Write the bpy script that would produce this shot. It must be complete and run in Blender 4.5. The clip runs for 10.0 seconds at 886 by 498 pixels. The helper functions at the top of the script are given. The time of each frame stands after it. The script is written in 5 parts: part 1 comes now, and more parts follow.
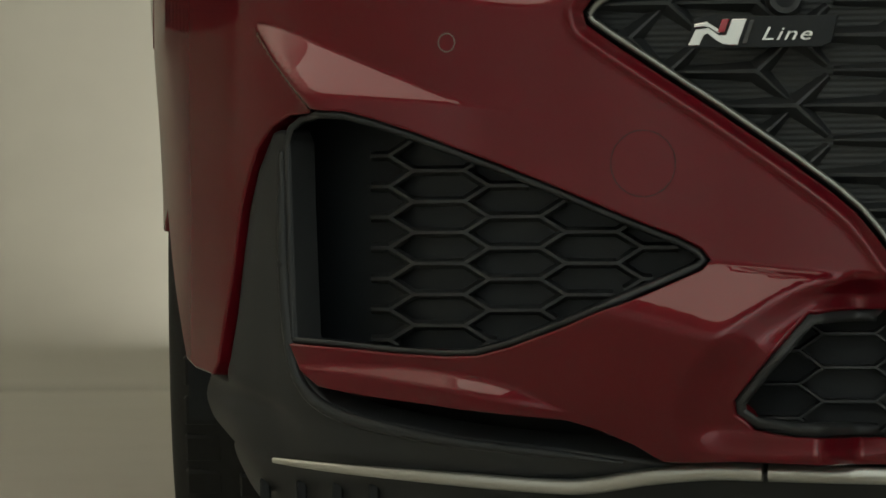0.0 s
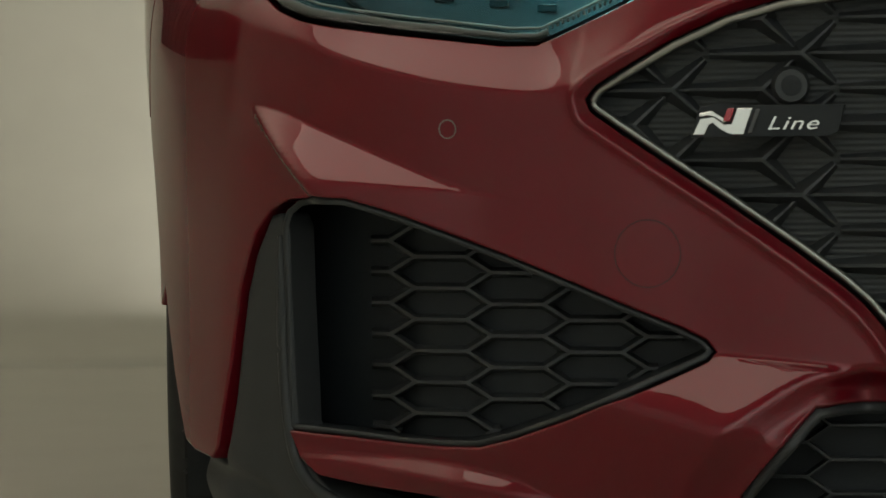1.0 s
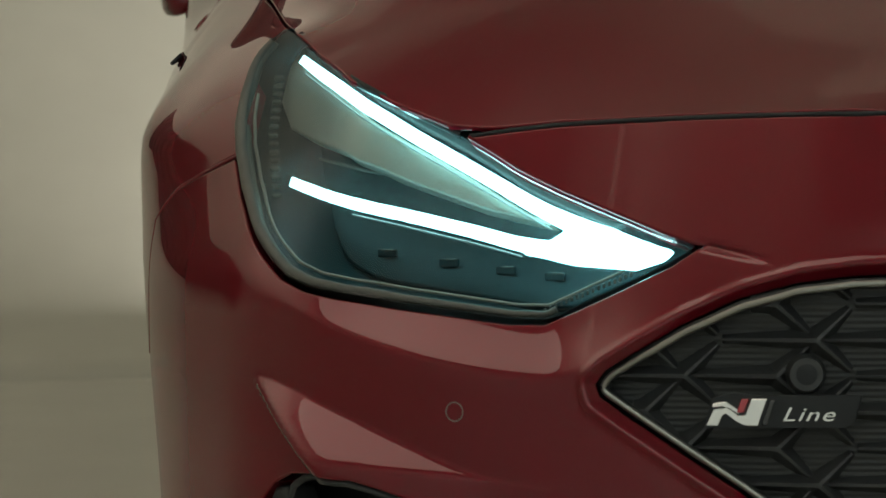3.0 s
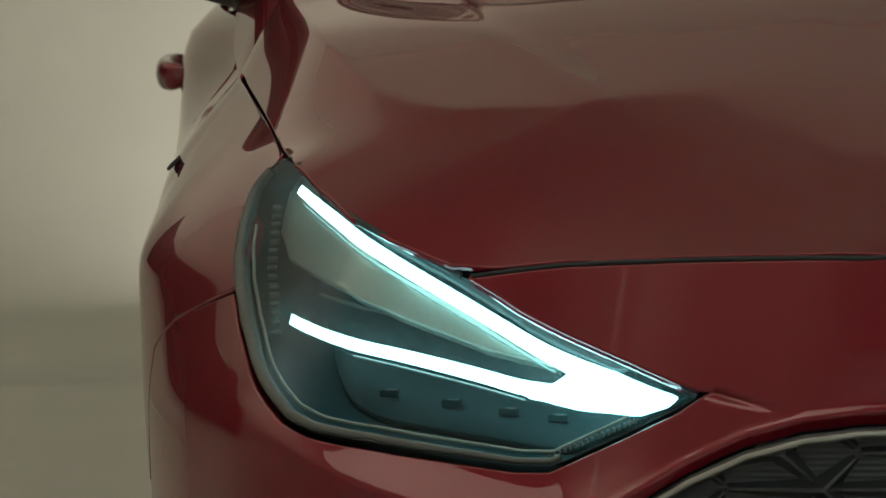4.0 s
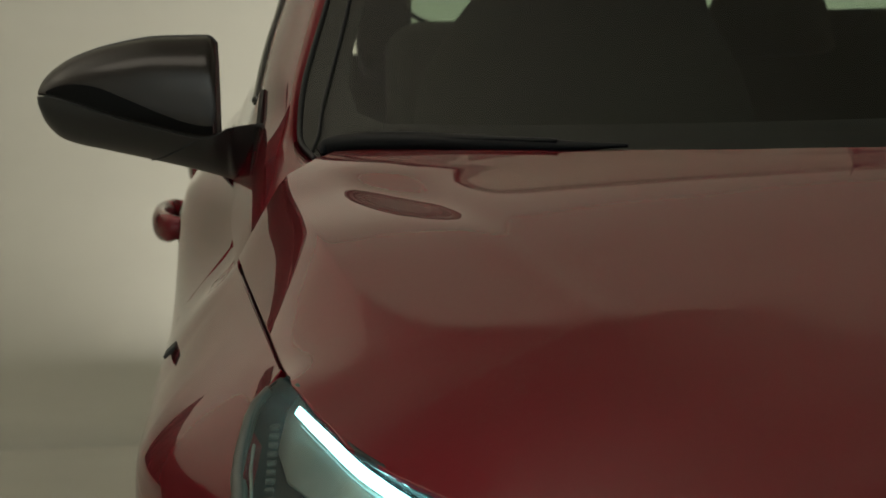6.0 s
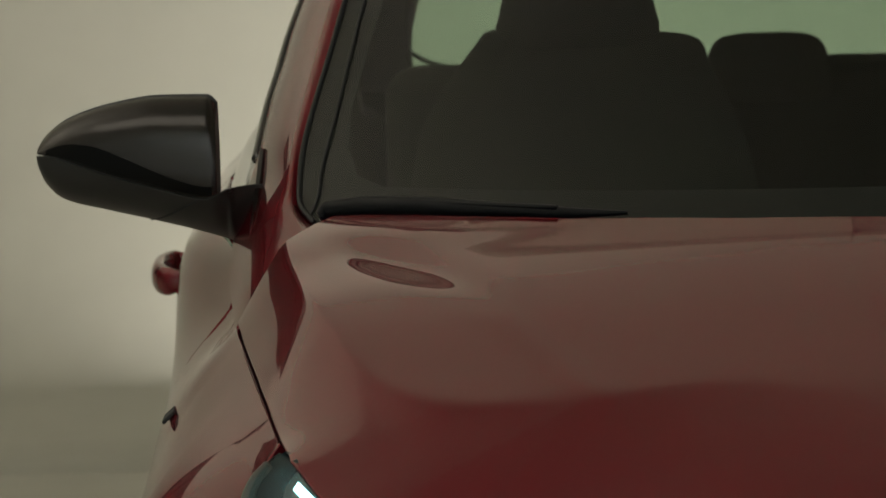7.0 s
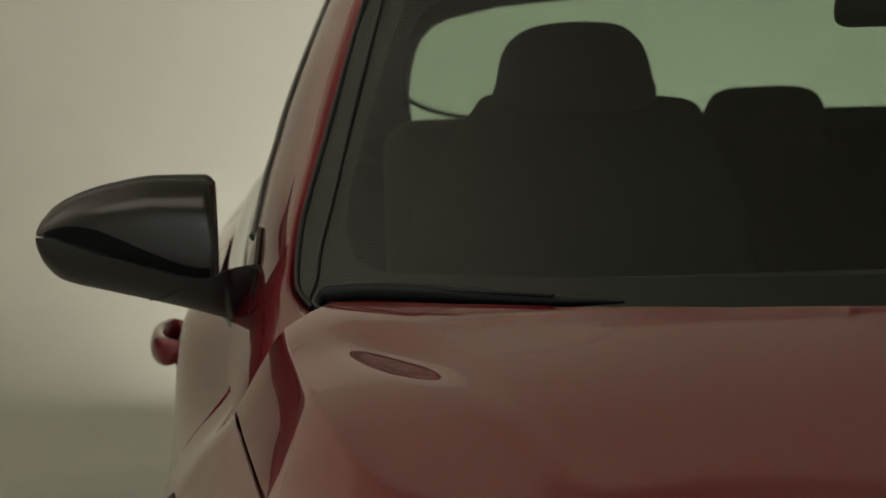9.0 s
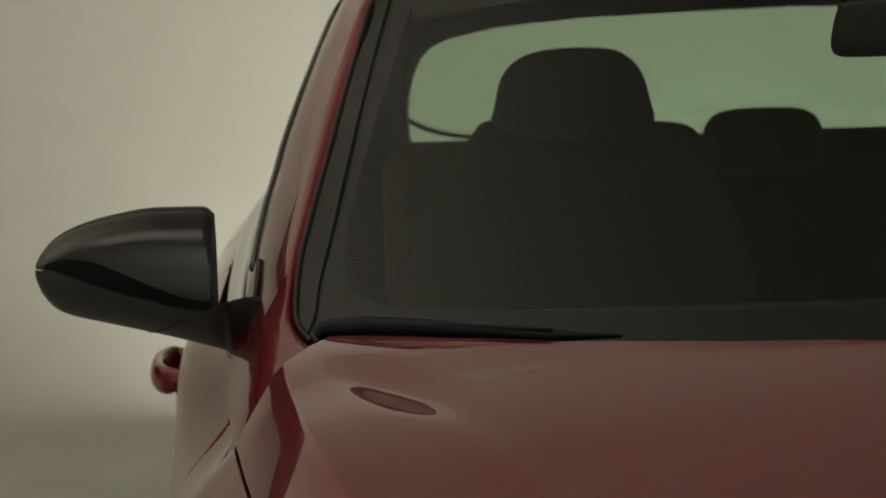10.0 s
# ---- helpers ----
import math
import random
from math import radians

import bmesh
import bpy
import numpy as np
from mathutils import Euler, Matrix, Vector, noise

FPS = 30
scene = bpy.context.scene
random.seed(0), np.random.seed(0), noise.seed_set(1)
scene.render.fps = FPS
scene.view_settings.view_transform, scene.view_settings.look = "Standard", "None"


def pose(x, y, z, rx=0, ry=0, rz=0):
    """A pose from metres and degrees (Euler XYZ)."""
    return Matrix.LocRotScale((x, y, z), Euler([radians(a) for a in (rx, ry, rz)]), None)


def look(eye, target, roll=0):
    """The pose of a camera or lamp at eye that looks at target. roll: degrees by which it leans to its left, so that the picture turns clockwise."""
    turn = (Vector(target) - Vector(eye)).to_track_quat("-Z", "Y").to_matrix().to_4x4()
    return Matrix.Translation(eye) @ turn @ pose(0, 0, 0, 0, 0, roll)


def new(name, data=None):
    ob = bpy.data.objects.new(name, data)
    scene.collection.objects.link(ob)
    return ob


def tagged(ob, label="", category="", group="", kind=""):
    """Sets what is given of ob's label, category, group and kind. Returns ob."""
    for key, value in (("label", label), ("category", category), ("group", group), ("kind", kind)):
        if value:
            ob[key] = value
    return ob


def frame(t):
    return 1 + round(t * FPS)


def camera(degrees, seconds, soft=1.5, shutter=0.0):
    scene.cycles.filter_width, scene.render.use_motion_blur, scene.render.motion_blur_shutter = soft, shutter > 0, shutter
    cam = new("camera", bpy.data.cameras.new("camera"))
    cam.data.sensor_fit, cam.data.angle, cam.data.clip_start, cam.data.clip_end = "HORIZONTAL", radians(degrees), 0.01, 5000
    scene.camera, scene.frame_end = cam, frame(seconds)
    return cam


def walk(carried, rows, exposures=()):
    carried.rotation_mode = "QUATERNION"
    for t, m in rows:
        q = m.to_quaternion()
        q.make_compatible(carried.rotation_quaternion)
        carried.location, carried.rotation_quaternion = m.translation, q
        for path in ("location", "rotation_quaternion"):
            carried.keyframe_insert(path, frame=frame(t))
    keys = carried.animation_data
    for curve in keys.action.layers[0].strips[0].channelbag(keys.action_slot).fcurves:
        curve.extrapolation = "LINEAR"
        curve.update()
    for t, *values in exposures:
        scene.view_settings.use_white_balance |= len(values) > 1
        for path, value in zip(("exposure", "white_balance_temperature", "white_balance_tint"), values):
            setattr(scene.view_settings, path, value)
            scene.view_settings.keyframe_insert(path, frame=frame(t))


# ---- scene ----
cam = camera(10.7, 10.0)
cam.data.dof.use_dof = True
cam.data.dof.focus_distance, cam.data.dof.aperture_fstop = 4.5, 20.0
PATH = [
    (0, (-0.6221, -3.9630, 0.3880), (-0.6118, -1.9631, 0.3748), -0.30),
    (0.5, (-0.6229, -3.9347, 0.4617), (-0.6122, -1.9351, 0.4271), -0.46),
    (1, (-0.6235, -3.9018, 0.5470), (-0.6128, -1.9025, 0.4929), -0.62),
    (1.5, (-0.6239, -3.8684, 0.6428), (-0.6132, -1.8697, 0.5707), -0.94),
    (2, (-0.6242, -3.8401, 0.7312), (-0.6131, -1.8420, 0.6449), -0.63),
    (2.5, (-0.6243, -3.8154, 0.8194), (-0.6135, -1.8180, 0.7184), -0.74),
    (4, (-0.6235, -3.7454, 1.1111), (-0.6123, -1.7518, 0.9516), -1.91),
    (4.5, (-0.6229, -3.7269, 1.1950), (-0.6105, -1.7339, 1.0283), -1.91),
    (5, (-0.6222, -3.7150, 1.2563), (-0.6092, -1.7223, 1.0860), -1.91),
    (5.5, (-0.6212, -3.7066, 1.3017), (-0.6080, -1.7143, 1.1277), -1.84),
    (7, (-0.6174, -3.6881, 1.4161), (-0.6042, -1.6963, 1.2364), -1.56),
    (7.5, (-0.6158, -3.6862, 1.4503), (-0.6026, -1.6945, 1.2678), -1.55),
    (8, (-0.6141, -3.6889, 1.4783), (-0.6011, -1.6976, 1.2924), -1.49),
    (8.5, (-0.6121, -3.6932, 1.5048), (-0.5992, -1.7021, 1.3170), -1.61),
    (9, (-0.6100, -3.6980, 1.5317), (-0.5976, -1.7071, 1.3417), -1.75),
    (9.5, (-0.6077, -3.7027, 1.5553), (-0.5955, -1.7119, 1.3638), -1.79),
    (10, (-0.6053, -3.7070, 1.5740), (-0.5937, -1.7163, 1.3814), -1.95),
]
walk(cam, [(t, look(eye, aim, roll)) for t, eye, aim, roll in PATH])

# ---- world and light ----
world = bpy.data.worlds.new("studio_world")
scene.world = world
world.use_nodes = True
world.node_tree.nodes["Background"].inputs[0].default_value = (0.62, 0.60, 0.50, 1)
world.node_tree.nodes["Background"].inputs[1].default_value = 0.02
scene.view_settings.exposure = 0.0


def area(name, eye, target, sx, sy, watts, colour):
    lamp = bpy.data.lights.new(name, "AREA")
    lamp.shape, lamp.size, lamp.size_y, lamp.energy, lamp.color = "RECTANGLE", sx, sy, watts, colour
    ob = new(name, lamp)
    ob.matrix_world = look(eye, target)
    return ob


# lamp banks that wash the studio's walls: the light on the car is what the walls throw back
area("left_cove_light", (-4.2, 3.0, 4.4), (-5.6, 3.0, 6.7), 4.2, 1.2, 190, (1.0, 0.93, 0.83))
area("overhead_softbox", (-1.80, 0.10, 5.2), (-1.80, 0.101, 0.0), 3.0, 1.80, 23.5, (1.0, 0.90, 0.74))
area("backdrop_light", (0.2, 7.6, 0.4), (0.2, 9.5, 1.5), 2.4, 0.5, 38, (1.0, 0.965, 0.87))
area("upper_backdrop_light", (-2.4, 7.9, 3.4), (-2.5, 9.4, 4.4), 5.2, 0.5, 33, (1.0, 0.95, 0.81))
area("front_wall_light", (0.5, -3.2, 4.2), (0.0, -6.4, 3.4), 4.0, 1.0, 285, (0.82, 0.93, 1.0))
area("ceiling_bounce_light", (-1.8, 2.8, 4.6), (-1.8, 2.801, 7.0), 3.0, 3.0, 6, (1.0, 0.98, 0.92))


# ---- materials ----
def mat(name, colour, rough=0.5, metal=0.0, grain=0.0, scale=200.0, bump=0.0, coat=0.0, coat_rough=0.03, rough_var=0.0, spec=0.5):
    m = bpy.data.materials.new(name)
    m.use_nodes = True
    nt = m.node_tree
    b = nt.nodes["Principled BSDF"]
    b.inputs["Base Color"].default_value = (*colour, 1)
    b.inputs["Roughness"].default_value = rough
    b.inputs["Metallic"].default_value = metal
    b.inputs["Specular IOR Level"].default_value = spec
    b.inputs["Coat Weight"].default_value = coat
    b.inputs["Coat Roughness"].default_value = coat_rough
    if grain or bump or rough_var:
        co = nt.nodes.new("ShaderNodeTexCoord")
        fine = nt.nodes.new("ShaderNodeTexNoise")
        fine.inputs["Scale"].default_value = scale
        fine.inputs["Detail"].default_value = 3
        big = nt.nodes.new("ShaderNodeTexNoise")
        big.inputs["Scale"].default_value = 7.0
        big.inputs["Detail"].default_value = 4
        for n in (fine, big):
            nt.links.new(co.outputs["Object"], n.inputs["Vector"])
        if grain:
            add = nt.nodes.new("ShaderNodeMath")
            nt.links.new(fine.outputs["Fac"], add.inputs[0])
            nt.links.new(big.outputs["Fac"], add.inputs[1])
            ramp = nt.nodes.new("ShaderNodeMapRange")
            ramp.inputs["From Min"].default_value, ramp.inputs["From Max"].default_value = 0.6, 1.4
            ramp.inputs["To Min"].default_value, ramp.inputs["To Max"].default_value = 1 - grain, 1 + grain
            mul = nt.nodes.new("ShaderNodeVectorMath")
            mul.operation = "SCALE"
            mul.inputs[0].default_value = colour
            nt.links.new(add.outputs[0], ramp.inputs["Value"])
            nt.links.new(ramp.outputs[0], mul.inputs["Scale"])
            nt.links.new(mul.outputs[0], b.inputs["Base Color"])
        if rough_var:
            rr = nt.nodes.new("ShaderNodeMapRange")
            rr.inputs["To Min"].default_value, rr.inputs["To Max"].default_value = rough - rough_var, rough + rough_var
            nt.links.new(big.outputs["Fac"], rr.inputs["Value"])
            nt.links.new(rr.outputs[0], b.inputs["Roughness"])
        if bump:
            bp = nt.nodes.new("ShaderNodeBump")
            bp.inputs["Strength"].default_value = bump
            bp.inputs["Distance"].default_value = 0.0006
            nt.links.new(fine.outputs["Fac"], bp.inputs["Height"])
            nt.links.new(bp.outputs[0], b.inputs["Normal"])
    return m


def glass(name, tint, gloss_ior=1.45, haze=0.0):
    """Thin clear pane: tinted see-through body with a Fresnel gloss, and a little scattering where it is hazy."""
    m = bpy.data.materials.new(name)
    m.use_nodes = True
    nt = m.node_tree
    nt.nodes.clear()
    out = nt.nodes.new("ShaderNodeOutputMaterial")
    mix = nt.nodes.new("ShaderNodeMixShader")
    tr = nt.nodes.new("ShaderNodeBsdfTransparent")
    gl = nt.nodes.new("ShaderNodeBsdfGlossy")
    fr = nt.nodes.new("ShaderNodeFresnel")
    tr.inputs[0].default_value = (*tint, 1)
    gl.inputs["Roughness"].default_value = 0.015
    fr.inputs[0].default_value = gloss_ior
    nt.links.new(fr.outputs[0], mix.inputs[0])
    body = tr
    if haze:
        milk = nt.nodes.new("ShaderNodeBsdfTranslucent")
        milk.inputs[0].default_value = (0.75, 0.80, 0.78, 1)
        body = nt.nodes.new("ShaderNodeMixShader")
        body.inputs[0].default_value = haze
        nt.links.new(tr.outputs[0], body.inputs[1])
        nt.links.new(milk.outputs[0], body.inputs[2])
    nt.links.new(body.outputs[0], mix.inputs[1])
    nt.links.new(gl.outputs[0], mix.inputs[2])
    nt.links.new(mix.outputs[0], out.inputs[0])
    return m


def glow(name, colour, strength):
    m = mat(name, colour, 0.3)
    b = m.node_tree.nodes["Principled BSDF"]
    b.inputs["Emission Color"].default_value = (*colour, 1)
    b.inputs["Emission Strength"].default_value = strength
    return m


RED = mat("red_pearl_paint", (0.165, 0.0055, 0.013), 0.42, 0.4, grain=0.06, scale=900, coat=1.0, coat_rough=0.025, spec=0.0)
BLACK = mat("black_grained_plastic", (0.030, 0.032, 0.0335), 0.45, grain=0.15, scale=700, bump=0.35)
MATTE = mat("matt_dark_plastic", (0.014, 0.0165, 0.019), 0.7, grain=0.2, scale=300, bump=0.2)
GLOSS = mat("gloss_black", (0.006, 0.006, 0.007), 0.12, grain=0.1, scale=60, coat=1.0)
RUBBER = mat("tyre_rubber", (0.014, 0.014, 0.013), 0.75, grain=0.25, scale=160, bump=0.5)
SATIN = mat("satin_silver_trim", (0.62, 0.61, 0.57), 0.33, 0.9, grain=0.05, scale=500)
CHROME = mat("chrome", (0.80, 0.80, 0.78), 0.12, 1.0)
ALLOY = mat("alloy_wheel", (0.34, 0.34, 0.35), 0.3, 0.9, grain=0.05)
FABRIC = mat("dark_seat_fabric", (0.050, 0.053, 0.042), 0.9, grain=0.12, scale=160, bump=0.15)
DASH = mat("soft_dash_plastic", (0.022, 0.023, 0.021), 0.7, grain=0.2, scale=500, bump=0.4)
LINER = mat("headliner", (0.16, 0.16, 0.14), 0.95, grain=0.1, scale=400)
FRIT = mat("black_screen_print", (0.008, 0.009, 0.0105), 0.6, grain=0.1, scale=40)
# near-black of the badge plate; in the intakes it paints in recess shade
POCKET = mat("recess_shade_and_badge_black", (0.006, 0.0085, 0.011), 0.55, grain=0.15, scale=200)
MIRRORLOW = mat("black_mirror_shell", (0.014, 0.0135, 0.0125), 0.42, grain=0.1, scale=400)
MIRRORCAP = mat("satin_black_mirror_cap", (0.014, 0.010, 0.008), 0.22, grain=0.1, scale=60)
BADGERED = mat("badge_red_enamel", (0.45, 0.012, 0.03), 0.25, coat=1.0)
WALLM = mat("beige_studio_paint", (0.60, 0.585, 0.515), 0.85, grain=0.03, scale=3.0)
CEILM = mat("studio_ceiling_paint", (0.43, 0.42, 0.375), 0.9, grain=0.05, scale=4.0)
SIDEM = mat("dark_grey_reflection_cloth", (0.055, 0.050, 0.046), 0.95, grain=0.2, scale=60.0, bump=0.3)
# base colour darker at floor height, rising to full tone in the lower cove
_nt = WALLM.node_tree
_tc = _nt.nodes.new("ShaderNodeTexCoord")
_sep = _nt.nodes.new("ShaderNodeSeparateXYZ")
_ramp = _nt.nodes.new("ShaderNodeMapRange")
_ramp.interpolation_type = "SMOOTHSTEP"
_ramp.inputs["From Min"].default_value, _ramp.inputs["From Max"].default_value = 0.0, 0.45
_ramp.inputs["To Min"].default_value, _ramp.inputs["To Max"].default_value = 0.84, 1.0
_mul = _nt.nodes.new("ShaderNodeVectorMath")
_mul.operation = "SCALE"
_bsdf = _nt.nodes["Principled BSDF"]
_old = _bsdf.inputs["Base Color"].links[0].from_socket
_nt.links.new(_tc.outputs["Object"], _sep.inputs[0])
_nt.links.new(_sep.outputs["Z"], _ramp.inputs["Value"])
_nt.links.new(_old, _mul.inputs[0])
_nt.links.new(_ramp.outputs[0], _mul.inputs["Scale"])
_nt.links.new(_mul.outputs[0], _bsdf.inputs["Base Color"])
WSGLASS = glass("windscreen_glass", (0.80, 0.86, 0.76), 1.52)
SIDEGLASS = glass("side_glass", (0.45, 0.50, 0.42))
REARGLASS = glass("rear_glass", (0.44, 0.58, 0.49))
# lens haze and the housing's teal stand in for the light bars' halo
LENS = glass("headlamp_lens", (0.88, 0.95, 0.94), 1.36, 0.035)
LAMPDARK = mat("headlamp_dark_housing", (0.003, 0.015, 0.017), 0.4, grain=0.05, scale=40, spec=0.12)
LAMPGLOW = mat("headlamp_glow_grey", (0.075, 0.10, 0.10), 0.45, grain=0.06, scale=120)
LAMPGREY = mat("light_guide_edge", (0.42, 0.44, 0.42), 0.45, 0.2, grain=0.06, scale=200)
LAMPBEZEL = mat("headlamp_bezel", (0.32, 0.295, 0.25), 0.36, 0.45, grain=0.06, scale=200)
LED = glow("daytime_led", (0.42, 0.95, 1.0), 5.5)
LENSEDGE = mat("headlamp_lens_edge", (0.10, 0.10, 0.088), 0.55, grain=0.1, scale=120)
WIPER = mat("black_wiper_rubber", (0.003, 0.004, 0.006), 0.45, grain=0.2, scale=300, spec=0.2)
STRIPM = mat("dark_indicator_strip", (0.002, 0.002, 0.002), 0.35, grain=0.1, scale=90, spec=0.12)
MIRRORM = mat("mirror_glass", (0.85, 0.87, 0.86), 0.02, 1.0)


# ---- mesh tools ----
def make(name, verts, faces, material, parent=None, label="", normals=None, smooth=True):
    me = bpy.data.meshes.new(name)
    me.from_pydata([tuple(v) for v in verts], [], faces)
    me.materials.append(material)
    if smooth:
        me.polygons.foreach_set("use_smooth", [True] * len(me.polygons))
    me.update()
    if normals is not None:
        me.normals_split_custom_set_from_vertices([tuple(n) for n in normals])
    ob = new(name, me)
    if parent is not None:
        ob.parent = parent
    if label:
        tagged(ob, label)
    return ob


def part(name, bm, material, parent, label="", smooth=False):
    me = bpy.data.meshes.new(name)
    bm.to_mesh(me)
    bm.free()
    me.materials.append(material)
    if smooth:
        me.polygons.foreach_set("use_smooth", [True] * len(me.polygons))
    ob = new(name, me)
    ob.parent = parent
    if label:
        tagged(ob, label)
    return ob


def empty(name, label, category, place=(0, 0, 0), group="", kind=""):
    ob = new(name)
    ob.location = place
    return tagged(ob, label, category, group, kind)


class Curve1:
    """Monotone cubic through a few knots; flat beyond the ends."""

    def __init__(self, xs, ys):
        self.x, self.y = np.array(xs, float), np.array(ys, float)
        h = np.diff(self.x)
        d = np.diff(self.y) / h
        m = np.zeros(len(self.x))
        m[0], m[-1] = d[0], d[-1]
        for i in range(1, len(m) - 1):
            if d[i - 1] * d[i] > 0:
                a, b = 2 * h[i] + h[i - 1], h[i] + 2 * h[i - 1]
                m[i] = (a + b) / (a / d[i - 1] + b / d[i])
        self.h, self.m = h, m
        self.tab = np.array([self.exact(v) for v in np.linspace(self.x[0], self.x[-1], 801)])

    def eased(self, width):
        """The same curve with its corners rounded over a width."""
        n = max(1, int(width / (self.x[-1] - self.x[0]) * 800))
        k = np.hanning(2 * n + 3)
        k /= k.sum()
        pad = np.concatenate([np.full(n + 1, self.tab[0]), self.tab, np.full(n + 1, self.tab[-1])])
        self.tab = np.convolve(pad, k, "valid")
        return self

    def exact(self, v):
        i = min(max(int(np.searchsorted(self.x, v)) - 1, 0), len(self.h) - 1)
        h = self.h[i]
        t = (v - self.x[i]) / h
        return ((1 + 2 * t) * (1 - t) ** 2 * self.y[i] + t * (1 - t) ** 2 * h * self.m[i]
                + t * t * (3 - 2 * t) * self.y[i + 1] + t * t * (t - 1) * h * self.m[i + 1])

    def __call__(self, v):
        f = (v - self.x[0]) / (self.x[-1] - self.x[0]) * 800
        f = min(max(f, 0.0), 800.0)
        i = min(int(f), 799)
        return float(self.tab[i] + (self.tab[i + 1] - self.tab[i]) * (f - i))


def smooth01(v, a, b):
    t = min(max((v - a) / (b - a), 0.0), 1.0)
    return t * t * (3 - 2 * t)


def soft(v, w):
    """Rounded max(v, 0)."""
    return 0.5 * (v + math.sqrt(v * v + w * w))


def softmin(a, b, w):
    return 0.5 * (a + b - math.sqrt((a - b) ** 2 + w * w))


def spline(points, n, closed=False):
    """Catmull-Rom through points of any size, n samples."""
    p = np.array(points, float)
    k = len(p)
    out = []
    segs = k if closed else k - 1
    for j in range(n):
        f = j / (n if closed else n - 1) * segs
        i = min(int(f), segs - 1)
        t = f - i
        g = (lambda q: p[q % k]) if closed else (lambda q: p[q] if 0 <= q < k else (2 * p[0] - p[1] if q < 0 else 2 * p[-1] - p[-2]))
        a, b, c, d = g(i - 1), g(i), g(i + 1), g(i + 2)
        out.append(0.5 * (2 * b + (c - a) * t + (2 * a - 5 * b + 4 * c - d) * t * t + (3 * b - 3 * c + d - a) * t ** 3))
    return np.array(out)


def even(points, step, closed=True):
    """Resample a polyline so that no side is longer than step, keeping its corners."""
    p = [np.array(q, float) for q in points]
    out = []
    for i in range(len(p) if closed else len(p) - 1):
        a, b = p[i], p[(i + 1) % len(p)]
        n = max(1, int(math.ceil(np.linalg.norm(b - a) / step)))
        out += [a + (b - a) * k / n for k in range(n)]
    if not closed:
        out.append(p[-1])
    return np.array(out)


def inside(poly, pts):
    x, y = pts[:, 0], pts[:, 1]
    r = np.zeros(len(pts), bool)
    j = len(poly) - 1
    for i in range(len(poly)):
        xi, yi, xj, yj = *poly[i], *poly[j]
        if yi != yj:
            r ^= ((yi > y) != (yj > y)) & (x < (xj - xi) * (y - yi) / (yj - yi) + xi)
        j = i
    return r


def near(poly, x, y, closed=True):
    """Distance of one point from a polyline."""
    a = poly if closed else poly[:-1]
    b = np.roll(poly, -1, 0) if closed else poly[1:]
    d = b - a
    qx, qy = x - a[:, 0], y - a[:, 1]
    t = np.clip((qx * d[:, 0] + qy * d[:, 1]) / np.maximum(d[:, 0] ** 2 + d[:, 1] ** 2, 1e-18), 0, 1)
    return float(np.sqrt(((qx - t * d[:, 0]) ** 2 + (qy - t * d[:, 1]) ** 2).min()))


def away(poly, pts, closed=True):
    """Distance of each point from a polyline."""
    best = np.full(len(pts), 1e9)
    n = len(poly)
    for i in range(n if closed else n - 1):
        a, b = poly[i], poly[(i + 1) % n]
        d = b - a
        l2 = max(float(d @ d), 1e-12)
        t = np.clip(((pts - a) @ d) / l2, 0, 1)
        best = np.minimum(best, np.linalg.norm(pts - (a + t[:, None] * d), axis=1))
    return best


def inset(poly, r, hold=None):
    """Move a closed loop to its left side by r; points for which hold is true slide along x = constant."""
    a = np.roll(poly, 1, 0)
    b = np.roll(poly, -1, 0)
    e1, e2 = poly - a, b - poly
    e1 /= np.maximum(np.linalg.norm(e1, axis=1), 1e-9)[:, None]
    e2 /= np.maximum(np.linalg.norm(e2, axis=1), 1e-9)[:, None]
    n = np.stack([-(e1 + e2)[:, 1], (e1 + e2)[:, 0]], 1)
    n /= np.maximum(np.linalg.norm(n, axis=1), 1e-9)[:, None]
    c = np.clip(np.sum(n * np.stack([-e1[:, 1], e1[:, 0]], 1), 1), 0.5, 1)
    out = poly + n * (r / c)[:, None]
    if hold is not None:
        out[hold, 0] = poly[hold, 0]
    return out


def area2(p):
    return 0.5 * float(np.sum(p[:, 0] * np.roll(p[:, 1], -1) - np.roll(p[:, 0], -1) * p[:, 1]))


